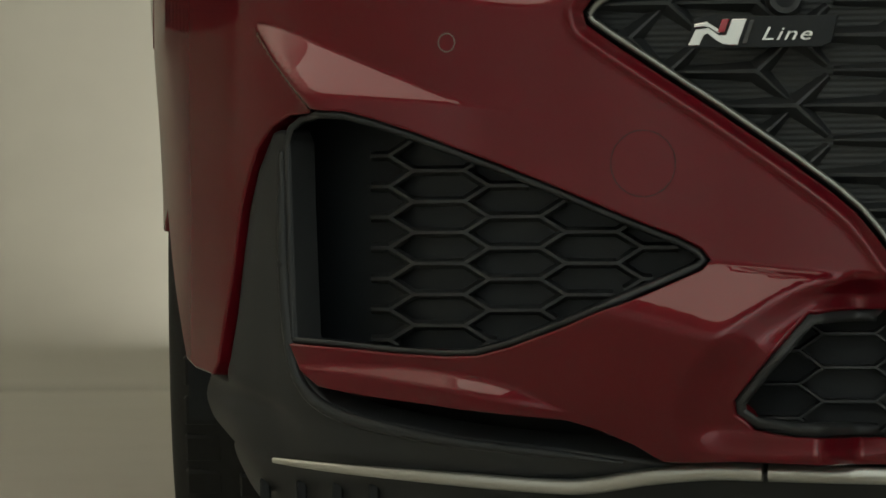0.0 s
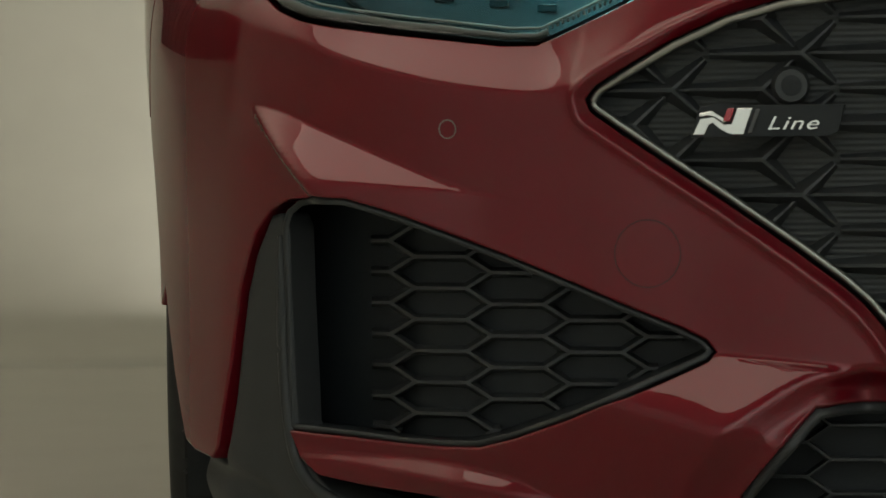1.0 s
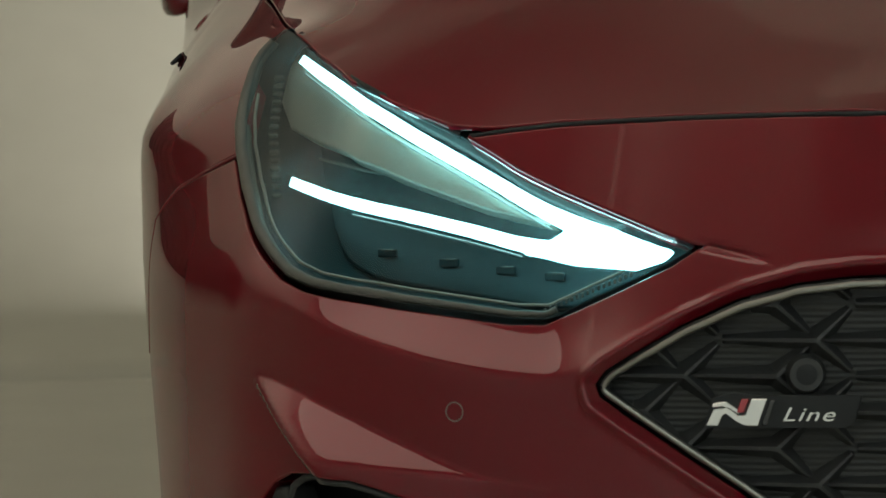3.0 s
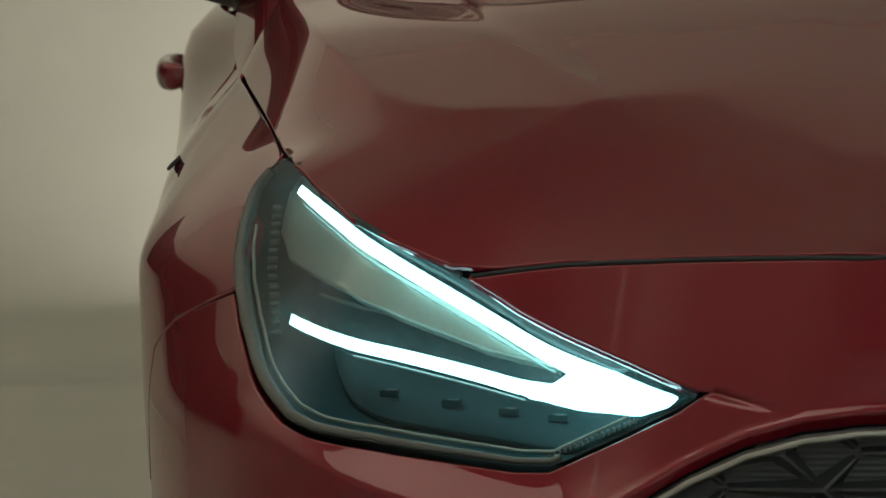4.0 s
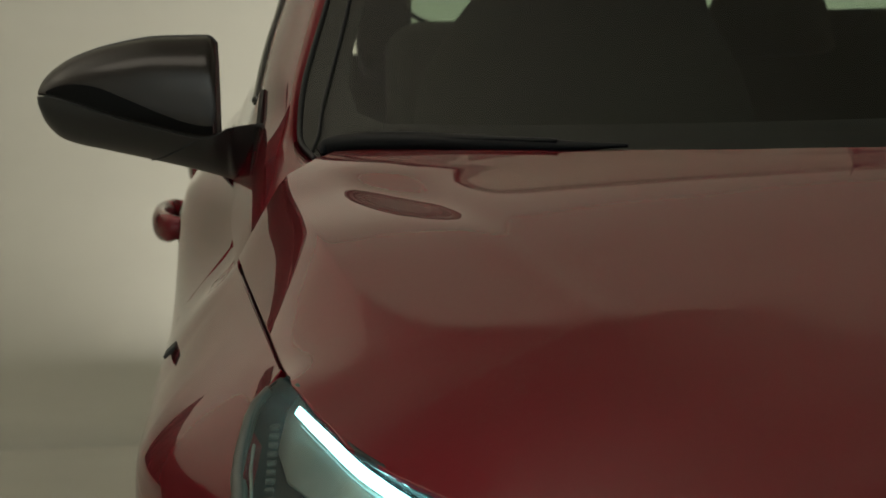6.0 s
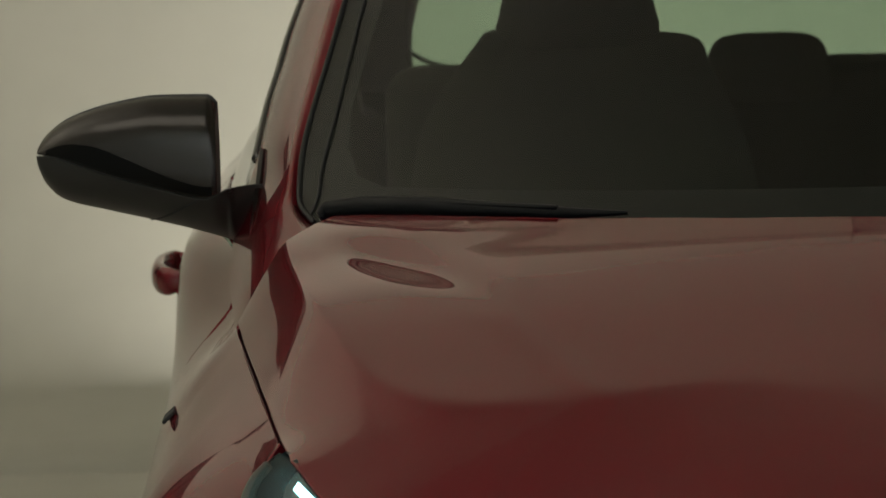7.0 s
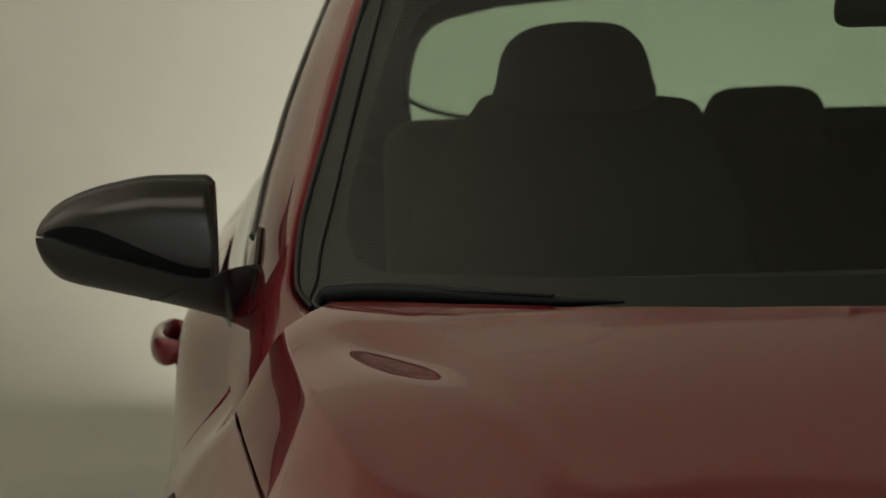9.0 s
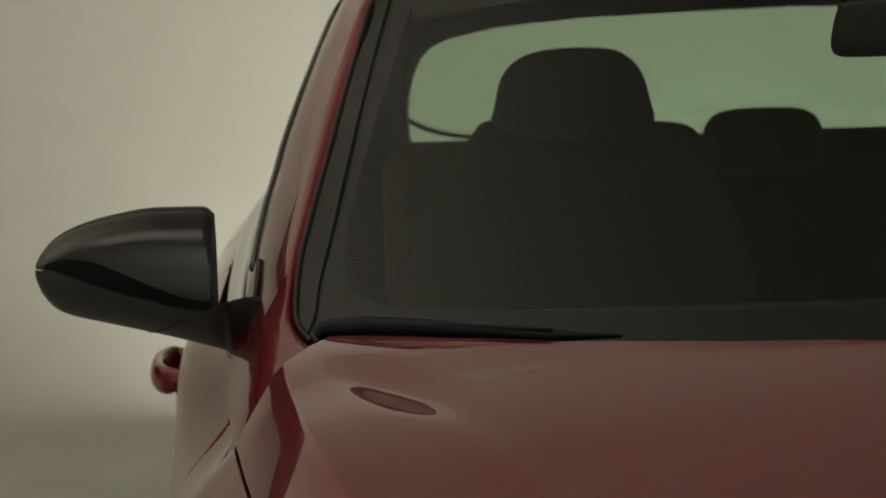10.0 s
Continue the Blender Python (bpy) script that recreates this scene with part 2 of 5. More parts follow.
def skin(lift, facing, outline, holes=(), step=0.008, r=0.003, depth=0.02, mid=False, creases=()):
    """A pressed panel: a region of a plane, lifted onto a surface, with rounded, turned-back edges.
    facing: rough outward direction. mid: the side at x = 0 stays open for the mirrored half."""
    from mathutils.geometry import delaunay_2d_cdt
    loops = []
    for k, poly in enumerate((outline, *holes)):
        p = even(poly, step)
        if (area2(p) > 0) != (k == 0):
            p = p[::-1]
        hold = (np.abs(p[:, 0]) < 1e-6) if mid else np.zeros(len(p), bool)
        loops.append((p, inset(p, r, hold), hold))
    lo, hi = loops[0][1].min(0), loops[0][1].max(0)
    nx, ny = int((hi[0] - lo[0]) / step) + 1, int((hi[1] - lo[1]) / step) + 1
    gx, gy = np.meshgrid(lo[0] + np.arange(nx + 1) * step, lo[1] + np.arange(ny + 1) * step)
    g = np.stack([gx.ravel(), gy.ravel()], 1)
    ok = inside(loops[0][1], g)
    for _, q, _ in loops[1:]:
        ok &= ~inside(q, g)
    g = g[ok]
    for _, q, _ in loops:
        g = g[away(q, g) > 0.45 * step]
    runs = []
    for c in creases:
        c = even(c, step, False)
        ok = inside(loops[0][1], c)
        for _, q, _ in loops:
            ok &= away(q, c) > 0.3 * step
        g = g[away(c, g, False) > 0.4 * step] if len(g) else g
        run = []
        for p, k in zip(c, ok):
            if k:
                run.append(p)
            elif run:
                runs.append(run)
                run = []
        if run:
            runs.append(run)
    pts, edges = [], []
    for run in runs:
        s = len(pts)
        pts += [Vector(v) for v in run]
        edges += [(s + i, s + i + 1) for i in range(len(run) - 1)]
    for _, q, _ in loops:
        s = len(pts)
        pts += [Vector(v) for v in q]
        edges += [(s + i, s + (i + 1) % len(q)) for i in range(len(q))]
    pts += [Vector(v) for v in g]
    v2, _, tri, orig, *_ = delaunay_2d_cdt(pts, edges, [], 0, 1e-7)
    xy = np.array([tuple(v) for v in v2])
    cen = np.array([xy[list(t)].mean(0) for t in tri])
    keep = inside(loops[0][1], cen)
    for _, q, _ in loops[1:]:
        keep &= ~inside(q, cen)
    facing = Vector(facing)
    verts, norms = [], []
    e = 0.0008

    def frame_at(u, v):
        p = lift(u, v)
        n = (lift(u + e, v) - lift(u - e, v)).cross(lift(u, v + e) - lift(u, v - e))
        n.normalize()
        return p, (n if n.dot(facing) > 0 else -n)

    for u, v in xy:
        p, n = frame_at(u, v)
        verts.append(p)
        norms.append(n)
    faces = []
    for k, t in enumerate(tri):
        if keep[k]:
            a, b, c = t
            nn = (verts[b] - verts[a]).cross(verts[c] - verts[a])
            faces.append((a, b, c) if nn.dot(norms[a]) > 0 else (a, c, b))
    for p, q, hold in loops:
        rings = [[], [], [], []]
        for i in range(len(p)):
            base, n = frame_at(*q[i])
            o = lift(*p[i]) - base
            if hold[i] or o.length < 1e-7:
                prev, nxt = lift(*q[i - 1]), lift(*q[(i + 1) % len(q)])
                o = (nxt - prev).cross(n)
            o = (o - n * o.dot(n)).normalized()
            for ring, pos, nor in ((0, base, n), (1, base + o * r * 0.707 - n * r * 0.293, (n + o).normalized()),
                                   (2, base + o * r - n * r, o), (3, base + o * r - n * depth, o)):
                rings[ring].append(len(verts))
                verts.append(pos)
                norms.append(nor)
        for i in range(len(p)):
            j = (i + 1) % len(p)
            if hold[i] and hold[j]:
                continue
            for a, b in zip(rings, rings[1:]):
                f = (a[i], a[j], b[j], b[i])
                nn = (verts[f[1]] - verts[f[0]]).cross(verts[f[2]] - verts[f[0]]) + (verts[f[2]] - verts[f[0]]).cross(verts[f[3]] - verts[f[0]])
                faces.append(f if nn.dot(norms[b[i]] + norms[a[i]]) > 0 else f[::-1])
    return verts, faces, norms


def flip(m):
    v, f, n = m
    return [Vector((-p.x, p.y, p.z)) for p in v], [tuple(reversed(q)) for q in f], [Vector((-p.x, p.y, p.z)) for p in n]


def both(m):
    v, f, n = m
    w, g, o = flip(m)
    k = len(v)
    return list(v) + w, list(f) + [tuple(i + k for i in q) for q in g], list(n) + o


def put(name, m, material, parent, label=""):
    return make(name, m[0], m[1], material, parent, label, m[2])


def loft(curves, n=24, m=6, thick=0.004):
    """A smooth sheet through a row of curves, with thickness."""
    rows = [spline(c, n) for c in curves]
    grid = np.array([spline([r[i] for r in rows], m) if len(rows) > 2 else
                     [rows[0][i] + (rows[1][i] - rows[0][i]) * k / (m - 1) for k in range(m)] for i in range(n)])
    du = np.gradient(grid, axis=0)
    dv = np.gradient(grid, axis=1)
    nor = np.cross(du, dv)
    nor /= np.maximum(np.linalg.norm(nor, axis=2), 1e-9)[..., None]
    back = grid - nor * thick
    verts = [Vector(p) for p in grid.reshape(-1, 3)] + [Vector(p) for p in back.reshape(-1, 3)]
    norms = [Vector(p) for p in nor.reshape(-1, 3)] + [-Vector(p) for p in nor.reshape(-1, 3)]
    k = n * m
    faces = []
    for i in range(n - 1):
        for j in range(m - 1):
            a, b, c, d = i * m + j, (i + 1) * m + j, (i + 1) * m + j + 1, i * m + j + 1
            faces += [(a, b, c, d), (k + d, k + c, k + b, k + a)]
    rim = [i * m for i in range(n)] + [(n - 1) * m + j for j in range(1, m)] + [i * m + m - 1 for i in range(n - 2, -1, -1)] + list(range(m - 2, 0, -1))
    for i, a in enumerate(rim):
        b = rim[(i + 1) % len(rim)]
        faces.append((b, a, a + k, b + k))
    return verts, faces, norms


def tube(points, radius, n=40, sides=10, flat=1.0, closed=False):
    """A round or flattened bar swept along points; radius may be a list along the way."""
    p = spline(points, n, closed)
    rad = np.interp(np.linspace(0, 1, n), np.linspace(0, 1, len(radius)), radius) if isinstance(radius, (list, tuple)) else np.full(n, radius)
    verts, norms, faces = [], [], []
    for i in range(n):
        t = p[(i + 1) % n if closed else min(i + 1, n - 1)] - p[i - 1 if closed or i else 0]
        t = Vector(t).normalized()
        a = Vector((0, 0, 1)).cross(t)
        a = a.normalized() if a.length > 0.05 else Vector((1, 0, 0))
        b = t.cross(a)
        for k in range(sides):
            w = 2 * math.pi * k / sides
            verts.append(Vector(p[i]) + (a * math.cos(w) + b * math.sin(w) * flat) * rad[i])
            norms.append((a * math.cos(w) * flat + b * math.sin(w)).normalized())
    for i in range(n if closed else n - 1):
        for k in range(sides):
            i2, k2 = (i + 1) % n, (k + 1) % sides
            faces.append((i * sides + k, i * sides + k2, i2 * sides + k2, i2 * sides + k))
    if not closed:
        faces.append(tuple(range(sides))[::-1])
        faces.append(tuple(range((n - 1) * sides, n * sides)))
    return verts, faces, norms


def block(size, bevel=0.01, seg=3, place=(0, 0, 0), taper=None):
    bm = bmesh.new()
    bmesh.ops.create_cube(bm, size=1.0)
    for v in bm.verts:
        if taper and v.co.z > 0:
            v.co.x *= taper[0]
            v.co.y *= taper[1]
        v.co = Vector((v.co.x * size[0], v.co.y * size[1], v.co.z * size[2]))
    bmesh.ops.bevel(bm, geom=bm.edges[:], offset=bevel, segments=seg, affect="EDGES", profile=0.5)
    bmesh.ops.translate(bm, verts=bm.verts, vec=place)
    return bm


# ---- the studio ----
def studio():
    # one seamless sheet: floor in the middle, coved up into walls on all sides
    half_x, y0, y1, rad = 7.5, -6.5, 9.5, 2.2
    cx, cy = 0.0, 0.5 * (y0 + y1)
    verts, faces = [], []
    ring = 96
    steps = [(f, None) for f in (0.0, 0.25, 0.5, 0.75, 0.9)] + [(None, a) for a in np.linspace(0, math.pi / 2, 16)] + [(None, -a) for a in np.linspace(math.pi / 2, 0.15, 14)]
    for f, a in steps:
        for k in range(ring):
            w = 2 * math.pi * k / ring
            c, sn = math.cos(w), math.sin(w)
            q = 6.0
            m = (abs(c) ** q + abs(sn) ** q) ** (-1 / q)
            dx, dy = c * m, sn * m
            out, z = 1.0, 0.0
            hx, hy = half_x - rad, 0.5 * (y1 - y0) - rad
            if f is not None:
                px, py = dx * hx * f, dy * hy * f
            else:
                if a >= 0:
                    g, z = rad * math.sin(a), rad * (1 - math.cos(a))
                else:
                    r = 3.2 - 1.4 * smooth01(dy, .35, .95)
                    g, z = rad - r * (1 - math.sin(-a)), 7.0 - r + r * math.cos(a)
                px, py = dx * (hx + g), dy * (hy + g)
            verts.append(Vector((cx + px, cy + py, z)))
    n = len(steps)
    for i in range(n - 1):
        for k in range(ring):
            faces.append((i * ring + k, (i + 1) * ring + k, (i + 1) * ring + (k + 1) % ring, i * ring + (k + 1) % ring))
    faces_floor = [f for f in faces if max(f) < 5 * ring]
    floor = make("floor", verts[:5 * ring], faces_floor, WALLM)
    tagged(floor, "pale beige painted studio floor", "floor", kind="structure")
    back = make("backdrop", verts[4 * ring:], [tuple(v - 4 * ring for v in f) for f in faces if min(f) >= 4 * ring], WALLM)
    tagged(back, "seamless beige studio backdrop with a soft cove", "backdrop", kind="structure")
    solid = back.modifiers.new("thickness", "SOLIDIFY")
    solid.thickness, solid.offset = 0.04, -1
    # unseen dark sheet beside the stage, added to darken reflections, clear of the floor
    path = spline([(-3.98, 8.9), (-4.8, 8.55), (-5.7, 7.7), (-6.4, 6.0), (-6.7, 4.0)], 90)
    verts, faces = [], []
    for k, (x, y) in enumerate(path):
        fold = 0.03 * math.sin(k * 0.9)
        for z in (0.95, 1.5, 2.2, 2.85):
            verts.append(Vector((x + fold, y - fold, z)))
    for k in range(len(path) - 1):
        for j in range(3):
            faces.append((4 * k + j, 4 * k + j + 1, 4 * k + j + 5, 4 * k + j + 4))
    dark_sheet = make("reflection_sheet_left", verts, faces, SIDEM)
    tagged(dark_sheet, "unseen dark cloth sheet added to darken side reflections", "wall", kind="structure")
    solid = dark_sheet.modifiers.new("thickness", "SOLIDIFY")
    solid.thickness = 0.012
    top = block((17.0, 18.0, 0.2), 0.02, 1, (0, 1.5, 7.08))
    tagged(part("ceiling", top, CEILM, None), "grey studio ceiling", "ceiling", kind="structure")


studio()

# ---- the car ----
car = empty("car", "deep red hatchback car with black grilles and lit headlights", "car")

# plan line of the body from the middle of the nose round to the middle of the tail
PLAN = [(-0.15, 0.010), (0, 0.0), (0.15, 0.010), (0.28, 0.033), (0.375, 0.062), (0.477, 0.095), (0.6, 0.145), (0.7, 0.213), (0.752, 0.264),
        (0.787, 0.312), (0.815, 0.374), (0.843, 0.452), (0.866, 0.55), (0.882, 0.66), (0.892, 0.80), (0.8965, 1.0), (0.897, 1.5),
        (0.8975, 2.2), (0.895, 3.0), (0.880, 3.5), (0.850, 3.9), (0.75, 4.2), (0.5, 4.31), (0.2, 4.338), (0.0, 4.34)]


class Plan:
    def __init__(self):
        p = spline(PLAN, 2400)
        p = p[np.argmin(np.abs(p[:600, 0]) + (np.arange(600) > 300)):]
        p[0] = (0, 0)
        self.p = p
        d = np.gradient(p, axis=0)
        d /= np.linalg.norm(d, axis=1)[:, None]
        self.n = np.stack([d[:, 1], -d[:, 0]], 1)
        self.u = np.concatenate([[0], np.cumsum(np.linalg.norm(np.diff(p, axis=0), axis=1))])

    def at(self, u):
        su = 1.0
        if u < 0:
            u, su = -u, -1.0
        i = min(max(int(np.searchsorted(self.u, u)) - 1, 0), len(self.u) - 2)
        t = (u - self.u[i]) / (self.u[i + 1] - self.u[i])
        q = self.p[i] + (self.p[i + 1] - self.p[i]) * t
        n = self.n[i] + (self.n[i + 1] - self.n[i]) * t
        return q[0] * su, q[1], n[0] * su, n[1]

    def u_side(self, y):
        """The place along the plan line where the flank reaches y."""
        k = np.argmax(self.p[:, 0])
        if y <= self.p[k, 1]:
            return float(np.interp(y, self.p[:k, 1], self.u[:k]))
        return float(np.interp(y, self.p[k:, 1], self.u[k:]))


plan = Plan()

# heights of the creases, over half-width s
crease_lamp = Curve1([0, .15, .24, .36, .45, .490, .521, .572, .643, .692, .726, .80], [.672, .666, .654, .621, .592, .577, .569, .574, .589, .604, .620, .645]).eased(.03)
crease_wide = Curve1([0, .15, .24, .36, .45, .490, .521, .572, .643, .692, .726, .80], [.672, .666, .654, .621, .592, .577, .569, .574, .589, .604, .620, .645]).eased(.11)
brow_top = Curve1([.50, .565, .642, .691, .754, .79], [.474, .484, .513, .535, .562, .570])
brow_low = Curve1([.50, .565, .642, .726, .767, .79], [.473, .483, .490, .497, .506, .510])
wing_top = Curve1([.20, .28, .375, .41, .5, .55, .6, .74], [.335, .338, .351, .332, .295, .276, .267, .277])
blade_top = Curve1([.48, .49, .55, .60, .65, .722, .75], [.221, .2225, .244, .2535, .2575, .258, .257])
blade_low = Curve1([.48, .49, .582, .65, .722, .75], [.2205, .2215, .236, .246, .2555, .2565])
flange = Curve1([.17, .19, .215, .24, .285, .338], [.385, .398, .400, .392, .356, .286])
tuck = Curve1([.05, .11, .15, .185, .24, .60], [.13, .085, .042, .015, 0, 0])
flank_front = Curve1([.05, .15, .25, .40, .60, .72, .76, .79, .83, .86, .908, .96, 1.02], [.05, .03, .012, .005, 0, 0, .003, .010, .031, .055, .100, .115, .14])
flank_door = Curve1([.05, .15, .25, .40, .60, .80, .90, .94, .97, 1.02], [.05, .035, .02, .008, .003, 0, .004, .020, .055, .11])
GRILLE = [(.0, .655), (.12, .655), (.239, .652), (.27, .651), (.316, .645), (.362, .632), (.408, .611), (.446, .589), (.470, .574), (.4775, .564), (.475, .555),
          (.456, .541), (.411, .510), (.365, .479), (.306, .437), (.269, .409), (.250, .392), (.235, .374), (.220, .352), (.19, .335), (.12, .330), (.0, .330)]
grille_edge = np.array(GRILLE)


def sink(s, y, z, plain=False):
    """How far the skin lies inside the plan line, along its normal; plain leaves out the facets of the red skin."""
    side = smooth01(y, 0.34, 0.80)
    f = 0.0
    if side < 1:
        f = tuck(z)
        c = crease_lamp(s)
        c += (crease_wide(s) - c) * smooth01(z - c, .045, .11)
        f += 0.62 * soft(z - c, 0.003 + 0.035 * (1 - smooth01(s, .38, .49)) + 0.02 * smooth01(s, .72, .80))
        f += softmin(0.40 * soft(z - crease_lamp(s), 0.003), 0.013, 0.005) * smooth01(s, .32, .62) * (1 - smooth01(s, .685, .75))
        f -= 0.04 * soft(0.43 - z, 0.03) * smooth01(s, .757, .80)
    if side < 1 and not plain:
        # brow over the fog opening: its top is a three-sided facet that faces up and stands proud below
        a, b = brow_top(s), brow_low(s)
        out = softmin(1.05 * (a - z), 1.0 * (a - b), 0.0005 + 0.10 * max(a - b, 0)) * smooth01(s, .49, .545)
        out = softmin(out, 1.8 * (0.779 - (0.566 - z) * 0.74 - s), 0.016)
        f -= soft(out, 0.0012) * smooth01(z, .33, .42)
        # below the opening: a shelf that faces up beside the lower grille, meeting a wall that leans under
        dz = 0.351 + 0.115 * (s - .375) - z
        shelf = soft(0.92 * dz, 0.0015) + 0.05 * soft(.372 - s, .006) * smooth01(dz, -.001, .008)
        wall = 0.072 - 0.28 * (0.351 - z) + 0.23 * (.375 - s)
        f -= softmin(shelf, wall, 0.009) * smooth01(s, .25, .285) * (1 - smooth01(s, .60, .73)) * (1 - smooth01(z, .36, .40))
        # ridge of the blade: a long three-sided facet that faces up
        a, b = blade_top(s), blade_low(s)
        out = softmin(1.22 * (a - z), 1.22 * (a - b), 0.003)
        f -= soft(out, 0.0015) * smooth01(s, .48, .50) * (1 - smooth01(s, .725, .75))
        # flange into the lower grille
        edge = flange(z)
        f += softmin(0.75 * soft(edge - s, 0.005), 0.026, 0.006) * smooth01(z, .180, .212) * (1 - smooth01(z, .318, .340)) * smooth01(s, .2, .26)
        # a short dart that runs on from the tip of the lamp
        if .33 < s < .415:
            f += 0.0045 * math.exp(-((z - .6755 + .21 * (.397 - s)) / 0.0030) ** 2) * smooth01(s, .332, .39) * (1 - smooth01(s, .402, .412))
        # bevel along the main grille
        if .30 < z < .70 and s < .52:
            d = near(grille_edge, s, z, False)
            f += 1.1 * soft(0.011 - d, 0.0016) - 0.0024 * math.exp(-((d - 0.0140) / 0.0038) ** 2)
    if side <= 0:
        return f
    back = smooth01(y, 1.15, 1.9)
    g = flank_front(z) * (1 - back) + flank_door(z) * back
    if y > 3.6:
        g += soft(z - 0.75, 0.05) * 0.35 * smooth01(y, 3.6, 4.2)
    return f * (1 - side) + g * side


def wrap(u, z):
    x, y, nx, ny = plan.at(u)
    d = sink(abs(x), y, z)
    return Vector((-(x - nx * d), y - ny * d, z))


def u_of(s, z):
    """The place along the plan line at which the skin has half-width s at height z, before the corner turns."""
    lo, hi = 0.0, plan.u_side(0.62)
    for _ in range(40):
        m = 0.5 * (lo + hi)
        if -wrap(m, z).x < s:
            lo = m
        else:
            hi = m
    return 0.5 * (lo + hi)


def on_skin(points):
    return [(u_of(s, z) if s > 1e-6 else 0.0, z) for s, z in points]


def trim_skin(extra, plain=True):
    """The base form of the lower trim, without the facets of the red skin."""
    def f(u, z):
        x, y, nx, ny = plan.at(u)
        a = abs(x)
        d = sink(a, y, z, plain) + extra
        d += 0.007 * math.exp(-((z - (.212 + (a - .753) * .45)) / 0.012) ** 2) * smooth01(a, .735, .78)
        return Vector((-(x - nx * d), y - ny * d, z))
    return f


def shell(extra):
    """The same skin, sunk a little further."""
    def f(u, z):
        x, y, nx, ny = plan.at(u)
        d = sink(abs(x), y, z) + extra
        return Vector((-(x - nx * d), y - ny * d, z))
    return f


FOG = [(.7425, .455), (.738, .470), (.727, .479), (.712, .482), (.687, .481), (.662, .474), (.632, .464), (.593, .449), (.544, .430), (.496, .410), (.448, .389), (.401, .370),
       (.382, .360), (.375, .351), (.382, .344), (.410, .332), (.449, .316), (.497, .295), (.545, .276), (.574, .268), (.603, .267), (.643, .269), (.693, .274), (.738, .2775)]
RED_EDGE = [(.738, .4795), (.753, .470), (.767, .450), (.775, .427), (.783, .397), (.787, .366), (.792, .331), (.800, .289), (.805, .258), (.811, .246)]
LOW_EDGE = [(.739, .276), (.731, .256), (.713, .239), (.673, .231), (.594, .221), (.497, .212), (.468, .203), (.439, .191), (.414, .176), (.386, .176), (.353, .178), (.226, .175), (0, .175)]
LOW_GRILLE = [(0, .306), (.228, .308), (.269, .308), (.293, .306), (.307, .293), (.331, .265), (.349, .241), (.356, .231), (.354, .219), (.339, .208), (.306, .203), (.227, .201), (0, .201)]
LAMP_LOW = [(.397, .675), (.416, .663), (.454, .645), (.501, .623), (.520, .615), (.548, .615), (.595, .621), (.643, .627), (.691, .634), (.721, .640), (.741, .649), (.759, .668), (.772, .692), (.780, .716), (.786, .745)]
LAMP_OUT = [(.787, .770), (.784, .792), (.776, .819), (.768, .834), (.755, .848)]
LAMP_TOP = [(.742, .858), (.730, .851), (.709, .832), (.679, .811), (.641, .791), (.589, .765), (.548, .740), (.502, .716), (.457, .697), (.420, .682)]
HOODLINE = [(0, .787), (.235, .785), (.312, .784), (.405, .781), (.498, .776), (.546, .771), (.589, .765)]
arch_u, arch_z, arch_r = plan.u_side(0.905), 0.325, 0.352


def arch(a0, a1, n=24, r=arch_r, u0=arch_u):
    return [(u0 + r * math.cos(radians(a)), arch_z + r * math.sin(radians(a))) for a in np.linspace(a0, a1, n)]


def away_from(loop, gap):
    """A cut-out: the loop grown by a gap."""
    p = np.array(loop)
    return inset(p, -gap if area2(p) > 0 else gap)


# bumper: nose, cheeks and the two vertical flaps beside the wheels
lamp_ring = on_skin(LAMP_LOW) + on_skin(LAMP_OUT) + on_skin(LAMP_TOP)
grown = away_from(lamp_ring, 0.0028)
n_low = len(LAMP_LOW)
top_rev = [tuple(p) for p in grown[len(LAMP_LOW) + len(LAMP_OUT) + 6:]]
outer_low = [tuple(p) for p in grown[:n_low]]
hood_u = on_skin([(s, z - 0.0018) for s, z in HOODLINE[:-1]] + [(.583, .7646)])
seam = [(plan.u_side(0.56), 0.7118), (plan.u_side(0.62), 0.6818)]
flap_side = arch(118 + 24, 172, 12) + on_skin([(.860, .395), (.854, .345), (.845, .293), (.838, .259), (.829, .251)])
bumper_line = hood_u + top_rev + outer_low + seam + flap_side + on_skin(RED_EDGE[::-1])
fog_upper = on_skin(FOG[3:14])
fog_lower = on_skin(FOG[14:24])
# the red skin runs along the top of the opening to its tip, back under it, round the blade and along the chin
bumper_line += [tuple(p) for p in fog_upper] + [tuple(p) for p in fog_lower] + on_skin(LOW_EDGE)
low_mouth = on_skin(LOW_GRILLE)
chin_grille = on_skin(GRILLE)
# the two middle openings meet the centre line, so the outline goes round them
bumper_line = bumper_line[:-1] + [(0, .175)] + low_mouth[::-1] + chin_grille[::-1]
creases = [on_skin([(s, crease_lamp(s)) for s in np.linspace(.0, .76, 40)]), on_skin([(s, brow_top(s)) for s in np.linspace(.52, .775, 24)]),
           on_skin([(s, brow_low(s)) for s in np.linspace(.52, .726, 20)]),
           on_skin([(s, blade_top(s)) for s in np.linspace(.49, .735, 20)]), on_skin([(s, blade_low(s)) for s in np.linspace(.49, .735, 20)]),
           on_skin([(flange(z), z) for z in np.linspace(.18, .335, 24)]), on_skin([(s, 0.351 + 0.115 * (s - .375)) for s in np.linspace(.27, .374, 12)])]
for c in creases[:]:
    q = np.array(c)
    t = np.gradient(q, axis=0)
    t /= np.linalg.norm(t, axis=1)[:, None]
    for off in (-.0034, .0034):
        creases.append([tuple(p) for p in q + np.stack([-t[:, 1], t[:, 0]], 1) * off])
